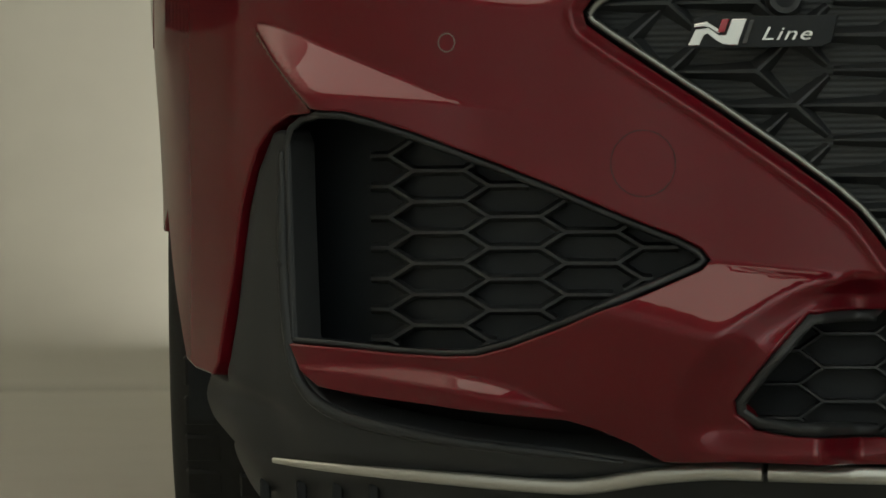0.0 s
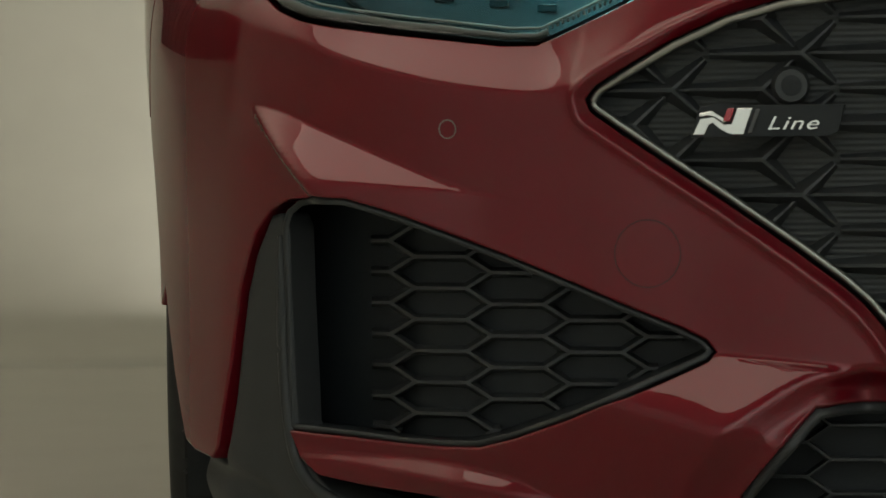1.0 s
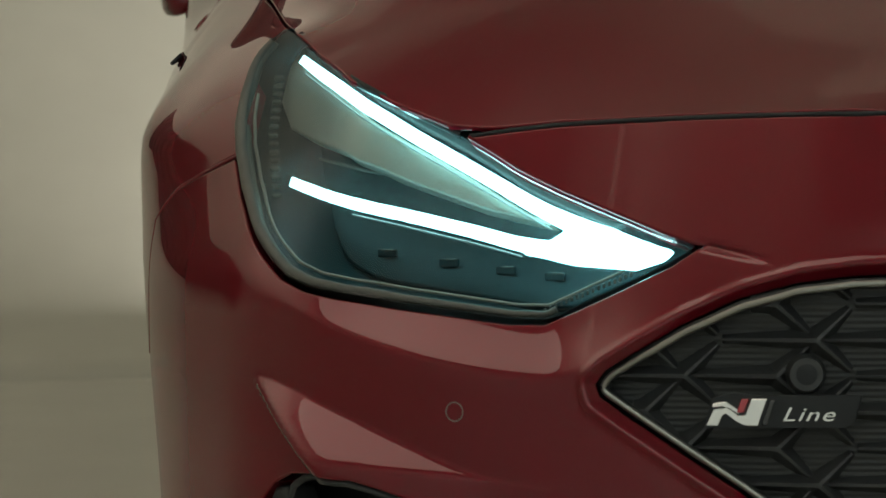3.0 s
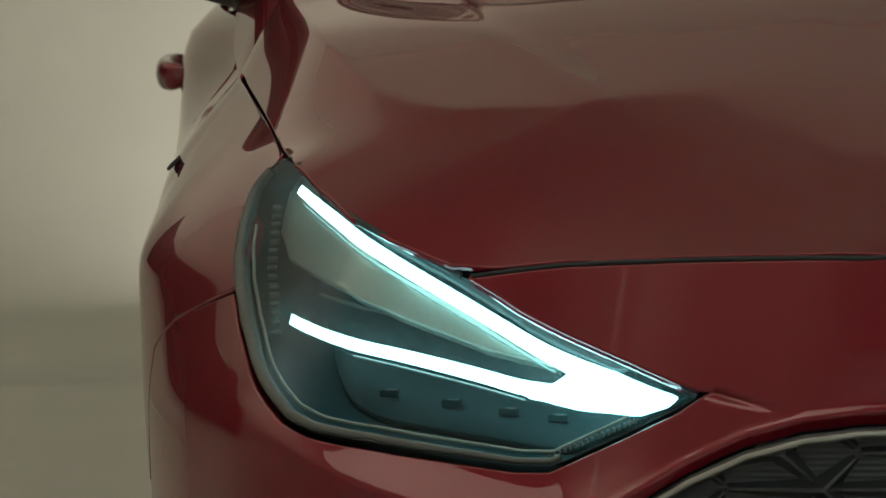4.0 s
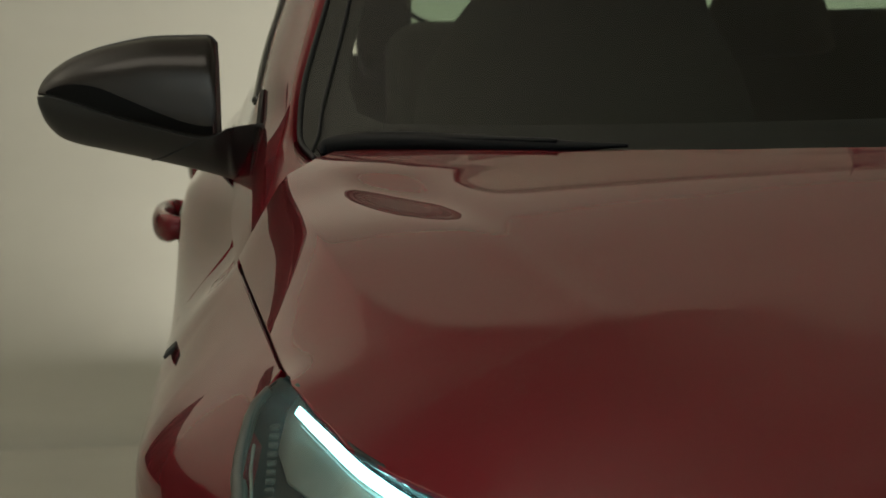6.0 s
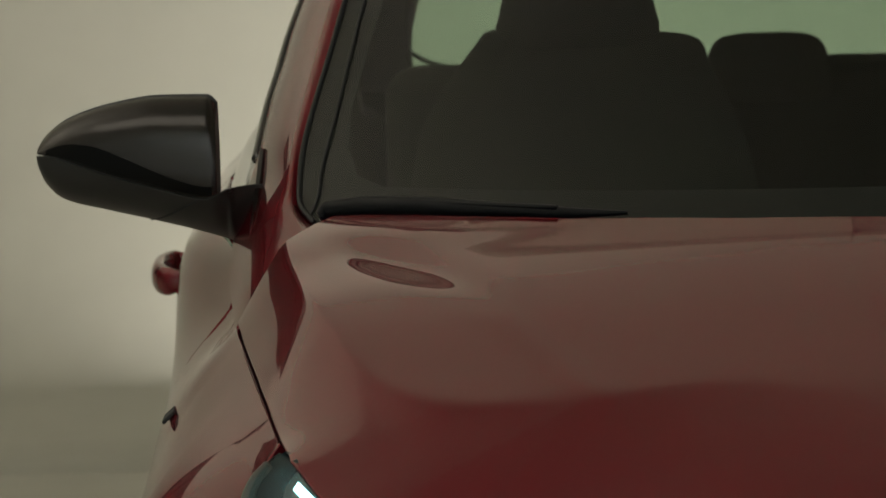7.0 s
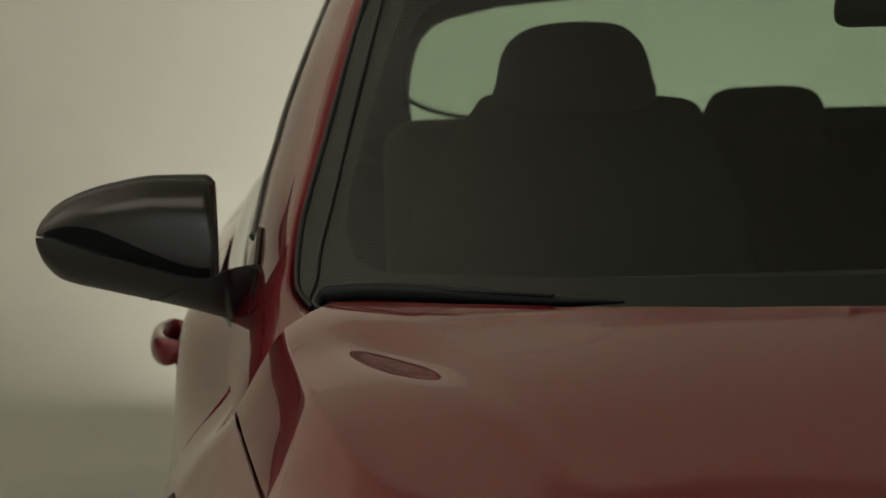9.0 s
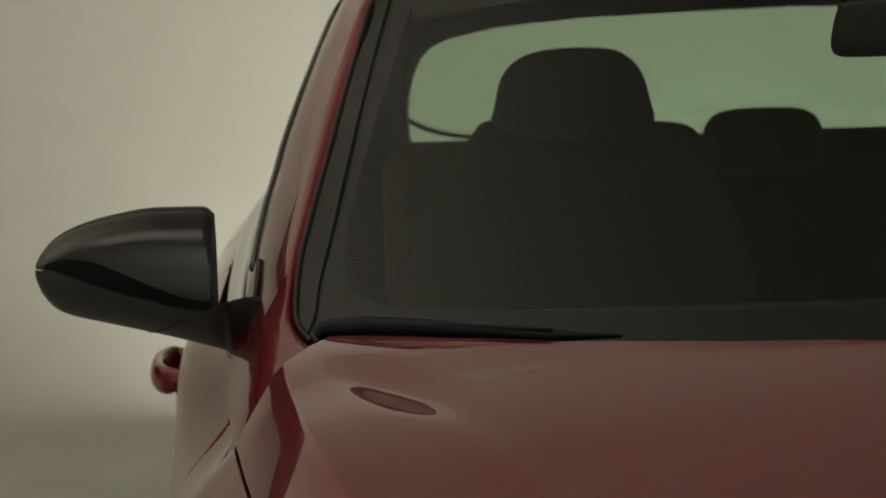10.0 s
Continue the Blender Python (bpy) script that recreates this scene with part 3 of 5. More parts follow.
for off in (.0085, .0108, .0130, .0152, .0175, .0200):
    creases.append(on_skin([(s, z) for s, z in inset(even(GRILLE, 0.006, False), -off if area2(np.array(GRILLE)) > 0 else off) if s > .20][4:-4]))
for off in (-.0045, -.0022, 0.0, .0022, .0045):
    creases.append(on_skin([(q, .6755 - .21 * (.397 - q) + off) for q in np.linspace(.334, .395, 16)]))
bumper = put("bumper", both(skin(wrap, (-0.4, -1, 0), bumper_line, (), 0.005, 0.0028, 0.022, True, creases)), RED, car, "red painted front bumper")

# black lower lip with the side air-curtain frame
LIP = on_skin([(0, .168), (.226, .168), (.386, .168), (.43, .178), (.497, .187), (.594, .198), (.668, .212), (.706, .224), (.728, .246), (.737, .285), (.741, .40), (.742, .455), (.747, .468), (.757, .466),
               (.772, .43), (.780, .397), (.786, .355), (.793, .30), (.800, .262), (.806, .242)]) \
    + [(plan.u_side(.385), .2495), (plan.u_side(.392), .238), (plan.u_side(.375), .205), (plan.u_side(.345), .185), (u_of(.785, .15), .158), (u_of(.775, .12), .11), (u_of(.7, .11), .11), (0, .11)]
lip = put("lower_lip", both(skin(trim_skin(0.006), (-0.4, -1, 0), LIP, (), 0.006, 0.004, 0.03, True)), BLACK, car, "grained black lower bumper lip")
for sign in (1, -1):
    ridge_line = [trim_skin(0.006)(u_of(q, z), z) for q, z in ((.45, .176), (.497, .182), (.594, .193), (.668, .207), (.710, .220), (.734, .244), (.7425, .285), (.7465, .34), (.7475, .40), (.7485, .448))]
    put("lip_ridge", tube([(p.x * sign, p.y, p.z) for p in ridge_line], [.002, .0045, .006, .0065, .0065, .006, .003], 90, 10), BLACK, lip, "rounded ridge along the lip")
STRIP = [(.751, .1705), (.694, .166), (.594, .1605), (.506, .1545), (.467, .156), (.424, .1645), (.376, .1695), (.338, .169), (.226, .167), (.1, .166), (0, .166)]
for side, sign in (("r", 1), ("l", -1)):
    for a, b in ((0, 8), (7, 11)):
        pts = []
        for s, z in STRIP[a:b]:
            q = trim_skin(-0.0035)(u_of(s, z), z)
            pts.append((q.x * sign, q.y, z))
        if a:
            pts[0] = tuple(np.array(pts[0]) + (np.array(pts[1]) - np.array(pts[0])) * 0.05)
        t = tube(pts, [0.002, 0.0048, 0.0056, 0.0056] if a == 0 else 0.0056, 60, 12, 1.35)
        put("silver_strip", t, SATIN, lip, "satin silver strip along the lip")
for sign in (1, -1):
    for q in (.763, .729, .697, .66):
        c = trim_skin(0.0)(u_of(q, .14), .14)
        bm = block((0.010, 0.012, 0.034), 0.002, 1, (c.x * sign, c.y, .135))
        part("lip_slot", bm, MATTE, lip, "black vertical slot")
liner = put("inner_liner", both(skin(shell(0.10), (-0.4, -1, 0), [(0, .12), (plan.u_side(.5), .12), (plan.u_side(.5), .66), (u_of(.5, .6), .60), (0, .64)], (), 0.03, 0.003, 0.02, True)), MATTE, car, "black inner liner")


# ---- grilles ----
def bar(bm, surf, a, b, wide, deep, ends=(1.0, 1.0), foot=1.0, crest=0.45, tall=(1.0, 1.0)):
    """A raised rib with a narrow crest between two places of a surface (s, z); its sides slope."""
    n = max(2, int(math.dist(a, b) / 0.012) + 1)
    rows = []
    d = np.array(b) - np.array(a)
    d = d / np.linalg.norm(d)
    w = np.array((-d[1], d[0])) * wide / 2
    for k in range(n + 1):
        c = np.array(a) + (np.array(b) - np.array(a)) * k / n
        ring = []
        for off, h in ((-foot, 0), (-crest, 1), (crest, 1), (foot, 0)):
            q = surf(*(c + w * off * (ends[0] + (ends[1] - ends[0]) * k / n)))
            ring.append(bm.verts.new((q.x, q.y - h * deep * (tall[0] + (tall[1] - tall[0]) * k / n), q.z)))
        rows.append(ring)
    for r0, r1 in zip(rows, rows[1:]):
        for k in range(3):
            bm.faces.new((r0[k], r0[k + 1], r1[k + 1], r1[k]))
    bm.faces.new(rows[0][::-1])
    bm.faces.new(rows[-1])


def depth_of(back):
    """Surface behind the skin as a function of half-width and height, without the fine creases."""
    def f(s, z):
        x, y, nx, ny = plan.at(float(np.interp(s, plan.p[:900, 0], plan.u[:900])))
        return Vector((-s, y + back, z))
    return f


def clip_line(a, b, poly):
    """The stretches of a-b inside a closed polygon."""
    t = np.linspace(0, 1, 60)
    p = np.array(a)[None] + t[:, None] * (np.array(b) - np.array(a))[None]
    ok = inside(poly, p)
    out, start = [], None
    for i in range(60):
        if ok[i] and start is None:
            start = i
        if start is not None and (not ok[i] or i == 59):
            if i - start > 2:
                out.append((tuple(p[start]), tuple(p[i - 1 if not ok[i] else i])))
            start = None
    return out


def honeycomb(poly, surf, s0, z0, flat, slant, half, wide, deep, stubs=0.0, foot=1.0):
    """Ribs of a flat-topped honeycomb inside a polygon, as one bmesh."""
    bm = bmesh.new()
    lo, hi = poly.min(0), poly.max(0)
    pitch = flat + slant
    for i in range(int((lo[0] - s0) / pitch) - 2, int((hi[0] - s0) / pitch) + 3):
        for j in range(int((lo[1] - z0) / half) - 2, int((hi[1] - z0) / half) + 3):
            if (i + j) % 2:
                continue
            a = (s0 + i * pitch, z0 + j * half)
            b = (a[0] + flat, a[1])
            segs = [(a, b), (b, (b[0] + slant, b[1] + half)), (b, (b[0] + slant, b[1] - half))]
            if stubs:
                segs.append(((b[0] + slant + stubs * 0.25, b[1]), (b[0] + slant + stubs, b[1])))
            for p, q in segs:
                for c, d in clip_line(p, q, poly):
                    bar(bm, surf, c, d, wide, deep, (1.0, 1.0), foot)
    return bm


def lattice(poly, surf, s0, z0, pitch, hw, hh, wide, deep):
    """Columns of diamonds, alternate columns half a step lower. At each node a level rib swells from the outer side
    and splits into two ribs that taper away, so that every side of a diamond hangs on one node only."""
    bm = bmesh.new()
    for k in range(-3, 4):
        s = s0 + k * pitch
        for j in range(-8, 9):
            zc = z0 + hh * (2 * j + (k % 2))
            left, right, top = (s + hw, zc), (s - hw, zc), (s, zc + hh)
            ribs = []
            for node in (left, top):
                for up in (1, -1):
                    ribs.append((node, (node[0] - hw * .86, node[1] + up * hh * .86), (1.5, .55), (1.0, .40), 1.6, .24))
                ribs.append(((node[0] + pitch * .70, node[1]), node, (.55, 1.35), (.60, 1.0), 1.6, .30))
            ribs.append((right, (right[0] - .018, zc), (.5, .5), (.5, .5), 1.4, .5))
            for p, q, ends, tall, foot, crest in ribs:
                for c, d in clip_line(p, q, poly):
                    whole = math.dist(p, q)
                    f0, f1 = math.dist(p, c) / whole, math.dist(p, d) / whole
                    e2 = tuple(ends[0] + (ends[1] - ends[0]) * f for f in (f0, f1))
                    t2 = tuple(tall[0] + (tall[1] - tall[0]) * f for f in (f0, f1))
                    bar(bm, surf, c, d, wide, deep, e2, foot, crest, t2)
    return bm


def mirrored(bm):
    """Add the mirrored half to a bmesh."""
    geom = bmesh.ops.duplicate(bm, geom=bm.verts[:] + bm.edges[:] + bm.faces[:])["geom"]
    vs = [g for g in geom if isinstance(g, bmesh.types.BMVert)]
    fs = [g for g in geom if isinstance(g, bmesh.types.BMFace)]
    for v in vs:
        v.co.x = -v.co.x
    bmesh.ops.reverse_faces(bm, faces=fs)
    return bm


def rim_band(loop, surf, wide, deep, closed=True):
    """A frame that follows the inside of an opening: outer edge, inner edge and a wall going back."""
    p = even(loop, 0.006, closed)
    q = inset(p, wide if area2(p) > 0 else -wide)
    verts, faces = [], []
    for a, b in zip(p, q):
        o, i = surf(*a), surf(*b)
        verts += [o + Vector((0, 0.004, 0)), o.lerp(i, 0.5) - Vector((0, 0.001, 0)), i + Vector((0, 0.003, 0)), i + Vector((0, deep, 0))]
    n = len(p)
    for k in range(n if closed else n - 1):
        m = (k + 1) % n
        for c in range(3):
            faces.append((4 * k + c, 4 * m + c, 4 * m + c + 1, 4 * k + c + 1))
    return verts, faces


RIBBED = mat("ribbed_grille_plastic", (0.024, 0.026, 0.026), 0.5, grain=0.12, scale=400)
_nt = RIBBED.node_tree
_wave = _nt.nodes.new("ShaderNodeTexWave")
_wave.bands_direction = "Z"
_wave.inputs["Scale"].default_value = 62.0
_wave.inputs["Distortion"].default_value = 0.0
_tc = _nt.nodes.new("ShaderNodeTexCoord")
_bp = _nt.nodes.new("ShaderNodeBump")
_bp.inputs["Strength"].default_value = 0.4
_bp.inputs["Distance"].default_value = 0.0015
_nt.links.new(_tc.outputs["Object"], _wave.inputs["Vector"])
_nt.links.new(_wave.outputs["Fac"], _bp.inputs["Height"])
_nt.links.new(_bp.outputs[0], _nt.nodes["Principled BSDF"].inputs["Normal"])

# main grille
grille = new("grille")
grille.parent = car
tagged(grille, "black honeycomb main grille")
plate = depth_of(0.030)
ge = np.array([(-0.0, .65)] + GRILLE[1:-1] + [(-0.0, .33)])
gp = inset(ge, -0.004 if area2(ge) < 0 else 0.004)
put("grille_plate", both(skin(plate, (0, -1, 0), [(max(s, 0), z) for s, z in GRILLE], (), 0.012, 0.002, 0.01, True)), RIBBED, grille, "black plate with fine ribs")
part("grille_mesh", mirrored(lattice(gp, plate, .301, .571, .1067, .0325, .0297, .0085, .0155)), BLACK, grille, "raised black lattice ribs")
surf0 = depth_of(0.006)
for sign in (1, -1):
    v, f = rim_band([(s, z) for s, z in GRILLE], depth_of(0.012), 0.0075, 0.03, False)
    v = [Vector((p.x * sign, p.y, p.z)) for p in v]
    make("grille_trim", v, f, BLACK, grille, "black grille surround")
    edge_line = [tuple(surf0(s, z) + Vector((0, 0.004, 0))) for s, z in inset(even(GRILLE, 0.02, False), 0.004 if area2(np.array(GRILLE)) > 0 else -0.004)]
    edge_line = [(x * sign, y, z) for x, y, z in edge_line[2:-2]]
    put("grille_moulding", tube(edge_line, 0.0029, 160, 8), mat("dull_chrome_moulding", (0.32, 0.32, 0.295), 0.32, 0.9) if sign == 1 else bpy.data.materials["dull_chrome_moulding"], grille, "dull chrome moulding round the grille")

# lower grille
low = new("lower_grille")
low.parent = car
tagged(low, "black honeycomb lower grille")
lplate = depth_of(0.062)
lg = np.array(LOW_GRILLE)
put("grille_plate", both(skin(lplate, (0, -1, 0), [(max(s, 0), z) for s, z in inset(lg, 0.012 if area2(lg) < 0 else -0.012)], (), 0.012, 0.002, 0.01, True)), MATTE, low, "black grille plate")
part("grille_mesh", mirrored(honeycomb(inset(lg, -0.002 if area2(lg) < 0 else 0.002), depth_of(0.056), .233, .2585, .044, .020, .0145, .0045, .014)), BLACK, low, "black honeycomb ribs")
for sign in (1, -1):
    v, f = rim_band(LOW_GRILLE[1:-1], lambda s, z: wrap(u_of(s, z), z) + Vector((0, 0.003, 0)), 0.010, 0.045, False)
    make("grille_trim", [Vector((p.x * sign, p.y, p.z)) for p in v], f, BLACK, low)

# fog openings, one on each cheek
for sign in (1, -1):
    fog = new("side_intake")
    fog.parent = car
    tagged(fog, "black triangular side intake with honeycomb insert")
    fp = np.array(FOG)
    back = lambda s, z: depth_of(0.060)(s, z) + Vector((0, 0.03 * smooth01(s, .60, .72), 0))
    m = skin(back, (0, -1, 0), [tuple(q) for q in inset(fp, 0.012 if area2(fp) < 0 else -0.012)], (), 0.012, 0.002, 0.01)
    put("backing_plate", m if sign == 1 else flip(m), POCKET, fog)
    hp = inset(fp, -0.006 if area2(fp) < 0 else 0.006)
    hp = np.array([(min(s, .665), z) for s, z in hp])
    bm = honeycomb(hp, lambda s, z: back(s, z) + Vector((0, -0.004, 0)), .516, .3615, .0445, .0215, .0136, .0062, .013, 0.0, 1.45)
    if sign == -1:
        for v in bm.verts:
            v.co.x = -v.co.x
        bmesh.ops.reverse_faces(bm, faces=bm.faces[:])
    part("mesh_insert", bm, BLACK, fog, "black honeycomb insert")
    v, f = rim_band(FOG, lambda s, z: wrap(u_of(s, z), z) + Vector((0, 0.004, 0)), 0.0055, 0.07)
    v = [Vector((p.x * sign, p.y, p.z)) for p in v]
    make("intake_frame", v, [q for k, q in enumerate(f) if k % 3 < 2], BLACK, fog, "black moulded frame")
    # wall faces coloured darker than the frame to deepen the recess's shade
    make("intake_wall", v, [q for k, q in enumerate(f) if k % 3 == 2], POCKET, fog, "side wall of the intake, darkened as recess shade")

# ---- number, badge, sensors ----
badge = new("grille_badge")
badge.parent = car
tagged(badge, "black grille badge with chrome and red emblem")


def slab(bm, pts, y0, y1):
    """A flat shape in the upright plane between two depths; pts are (x, z)."""
    lo = [bm.verts.new((x, y1, z)) for x, z in pts]
    hi = [bm.verts.new((x, y0, z)) for x, z in pts]
    n = len(pts)
    fs = [bm.faces.new(hi), bm.faces.new(lo[::-1])] + [bm.faces.new((hi[i], lo[i], lo[(i + 1) % n], hi[(i + 1) % n])) for i in range(n)]
    bmesh.ops.recalc_face_normals(bm, faces=fs)


slope = 0.20
badge.location = (-0.330, 0.040, 0.5435)
badge.rotation_euler = (0, 0, -math.atan(slope))


def flat_part(name, pts, y0, y1, material, parent, label=""):
    bm = bmesh.new()
    slab(bm, pts, y0, y1)
    bmesh.ops.bevel(bm, geom=[e for e in bm.edges], offset=0.0004, segments=1, affect="EDGES")
    return part(name, bm, material, parent, label)


flat_part("badge_plate", [(-.066, -.0125), (.050, -.0125), (.058, -.009), (.064, .0140), (-.025, .0140), (-.040, .0165), (-.058, .0125)], 0.0, 0.006, POCKET, badge, "black badge plate")
flat_part("emblem_stroke", [(-.0635, -.0105), (-.054, -.0105), (-.050, -.002), (-.047, -.0005), (-.040, -.006), (-.034, -.0095), (-.030, -.0105), (-.021, -.0105), (-.013, .0115), (-.026, .0115), (-.031, -.0015), (-.037, -.0020), (-.046, .0045), (-.057, .0030)], -0.002, 0.001, CHROME, badge, "chrome emblem stroke")
flat_part("emblem_cap", [(-.058, .0075), (-.047, .0095), (-.040, .005), (-.035, .0015), (-.037, -.0005), (-.045, .0045), (-.050, .0055), (-.058, .0045)], -0.0025, 0.0, CHROME, badge, "chrome emblem stroke")
flat_part("emblem_flag", [(-.038, .0005), (-.032, .0005), (-.028, .0115), (-.034, .0115)], -0.003, -0.0005, BADGERED, badge, "red enamel flag")
flat_part("emblem_bar", [(-.0175, -.0095), (-.0135, -.0095), (-.0065, .0105), (-.0105, .0105)], -0.003, -0.0005, GLOSS, badge, "black bar")
words = bpy.data.curves.new("badge_word", "FONT")
words.body, words.size, words.extrude, words.shear, words.space_character = "Line", 0.0185, 0.0008, 0.35, 1.12
word = new("badge_word", words)
word.parent = badge
word.matrix_local = pose(-0.002, -0.002, -0.0065, 90, 0, 0) @ Matrix.Diagonal((1.25, 0.86, 1, 1))
words.materials.append(CHROME)
tagged(word, "chrome lettering")

eye_at = depth_of(0.010)(.310, .5735)
eye = new("front_camera")
eye.parent = car
bm = bmesh.new()
bmesh.ops.create_cone(bm, cap_ends=True, segments=40, radius1=0.0165, radius2=0.0135, depth=0.012, matrix=Matrix.Translation(eye_at + Vector((0, 0.004, 0))) @ pose(0, 0, 0, 90))
part("camera_surround", bm, BLACK, eye)
bm = bmesh.new()
bmesh.ops.create_uvsphere(bm, u_segments=24, v_segments=12, radius=0.0108, matrix=Matrix.Translation(eye_at + Vector((0, -0.001, 0))) @ Matrix.Diagonal((1, 0.16, 1, 1)))
part("camera_lens", bm, MATTE, eye, smooth=True)


def disc_on_skin(s, z, rad, ring, material, name, parent, sign, proud=0.0006):
    """A flat ring that lies on the skin round a place."""
    c = wrap(u_of(s, z), z)
    e = 0.004
    tu = (wrap(u_of(s + e, z), z) - wrap(u_of(s - e, z), z)).normalized()
    tz = (wrap(u_of(s, z + e), z + e) - wrap(u_of(s, z - e), z - e)).normalized()
    n = tu.cross(tz)
    n = -n if n.y > 0 else n
    verts, faces = [], []
    k = 48
    for i in range(k):
        a = 2 * math.pi * i / k
        d = tu * math.cos(a) + tz * math.sin(a)
        for rr, h in ((rad - ring, proud * 0.2), (rad - ring * 0.7, proud), (rad - ring * 0.3, proud), (rad, -0.0005)):
            q = c + d * rr
            near = wrap(u_of(-q.x, q.z), q.z)
            p = near + n * h
            verts.append(Vector((p.x * sign, p.y, p.z)))
    for i in range(k):
        j = (i + 1) % k
        for c2 in range(3):
            faces.append((4 * i + c2, 4 * j + c2, 4 * j + c2 + 1, 4 * i + c2 + 1))
    return make(name, verts, faces, material, parent)


for sign in (1, -1):
    disc_on_skin(.597, .540, .0086, .0013, mat("sensor_ring_grey", (0.20, 0.16, 0.15), 0.5) if sign == 1 else bpy.data.materials["sensor_ring_grey"], "sensor_ring", bumper, sign)
disc_on_skin(.430, .4335, .0290, .0009, MATTE, "tow_cover_joint", bumper, 1, 0.0002)

# ---- headlights ----
def lamp_bar(pts, wide, back, sign):
    """A light guide along (s, z) points at a depth behind the lens; wide is its height at each point."""
    p = spline(pts, 70)
    w = np.interp(np.linspace(0, 1, 70), np.linspace(0, 1, len(wide)), wide)
    f = shell(back)
    verts, faces = [], []
    for i in range(70):
        t = p[min(i + 1, 69)] - p[max(i - 1, 0)]
        nrm = np.array((-t[1], t[0])) / np.linalg.norm(t)
        for k in range(8):
            a = 2 * math.pi * k / 8
            q = p[i] + nrm * math.cos(a) * w[i] / 2
            v = f(u_of(q[0], q[1]), q[1]) + Vector((0, 0.006 * math.sin(a), 0))
            verts.append(Vector((v.x * sign, v.y, v.z)))
    for i in range(69):
        for k in range(8):
            faces.append((8 * i + k, 8 * i + (k + 1) % 8, 8 * i + 8 + (k + 1) % 8, 8 * i + 8 + k))
    faces += [tuple(range(8)), tuple(range(69 * 8, 70 * 8))]
    return verts, faces


RIBGREY = mat("marker_rib_grey", (0.07, 0.072, 0.062), 0.5, spec=0.2)
DRL_TOP = [(.748, .830), (.724, .814), (.690, .7935), (.641, .7655), (.569, .7255), (.52, .6995), (.47, .679), (.425, .669)]
DRL_LOW = [(.756, .7245), (.70, .709), (.642, .6965), (.59, .685), (.547, .6745), (.50, .666), (.452, .660)]
for sign in (1, -1):
    lamp = new("headlight")
    lamp.parent = car
    tagged(lamp, "headlight with two lit white daytime light bars")
    m = skin(shell(0.001), (-0.5, -1, 0.2), lamp_ring, (), 0.010, 0.001, 0.003)
    lens = put("lens", m if sign == 1 else flip(m), LENS, lamp, "clear curved lens")
    lens.visible_shadow = False
    m = skin(shell(0.075), (-0.5, -1, 0.2), [tuple(q) for q in inset(np.array(lamp_ring), 0.004 if area2(np.array(lamp_ring)) > 0 else -0.004)], (), 0.012, 0.003, 0.004)
    put("housing", m if sign == 1 else flip(m), LAMPDARK, lamp, "dark lamp housing")
    # wall between lens edge and housing
    verts, faces = [], []
    for u, z in even(lamp_ring, 0.012):
        for b in (0.006, 0.03, 0.08):
            q = shell(b)(u, z)
            verts.append(Vector((q.x * sign, q.y, q.z)))
    n = len(verts) // 3
    for i in range(n):
        for c in range(2):
            faces.append((3 * i + c, 3 * i + c + 1, 3 * ((i + 1) % n) + c + 1, 3 * ((i + 1) % n) + c))
    make("lamp_wall", verts, faces, LAMPDARK, lamp)
    # rim line just inside the lens, along the bottom and up the outer side
    ring = [tuple(shell(0.010)(u, z)) for u, z in inset(even(lamp_ring, 0.02), 0.011 if area2(np.array(lamp_ring)) > 0 else -0.011)]
    ring = [q for q in ring if q[2] < .665 + max(-q[0] - .70, 0) * 2.2 and q[0] < -.45]
    put("inner_rim", tube([(x * sign, y, z) for x, y, z in ring], 0.0015, 120, 6), LAMPBEZEL, lamp, "thin grey rim")
    edge = [tuple(shell(0.004)(u, z)) for u, z in inset(even(on_skin(LAMP_LOW[3:] + LAMP_OUT + LAMP_TOP[:1]), 0.02, False), 0.004 if area2(np.array(lamp_ring)) > 0 else -0.004)][1:-1]
    put("lens_edge", tube([(x * sign, y, z) for x, y, z in edge], [.003, .0035, .0042, .0058, .0072, .0078, .005], 120, 8), LENSEDGE, lamp, "pale moulded lens edge")
    for pts, wide in ((DRL_TOP, [.0085, .0105, .0114, .0117, .0120, .0135, .019, .006]), (DRL_LOW, [.0085, .010, .0105, .011, .012, .018, .012])):
        v, f = lamp_bar(pts, wide, 0.022, sign)
        make("light_bar", v, f, LED, lamp, "glowing white light bar")
    for pts, drop in ((DRL_TOP[:6], .0135), (DRL_LOW[1:5], .0105)):
        line = [shell(0.026)(u_of(q, z - drop), z - drop) for q, z in pts]
        put("guide_edge", tube([(p.x * sign, p.y, p.z) for p in line], .0009, 60, 6), LAMPGREY, lamp, "thin pale edge of the light guide")
    ledge = [shell(0.050)(u_of(q, z), z) for q, z in ((.757, .742), (.735, .739), (.712, .735), (.69, .731))]
    put("ledge", tube([(p.x * sign, p.y, p.z) for p in ledge], [.001, .0016, .0016, .001], 30, 6), LENSEDGE, lamp, "thin grey ledge")
    # grey bezel between the two bars, and the upper side pocket
    BEZEL = [(.757, .842), (.746, .820), (.70, .791), (.641, .755), (.57, .715), (.518, .689), (.545, .694), (.585, .702), (.633, .718), (.675, .734), (.717, .750), (.748, .758), (.771, .768), (.780, .79), (.771, .825)]
    WEDGE = [(.499, .692), (.518, .680), (.545, .668), (.500, .661), (.452, .656), (.428, .664), (.418, .672), (.45, .680)]
    m = skin(shell(0.021), (-0.5, -1, 0.2), on_skin(WEDGE), (), 0.008, 0.002, 0.006)
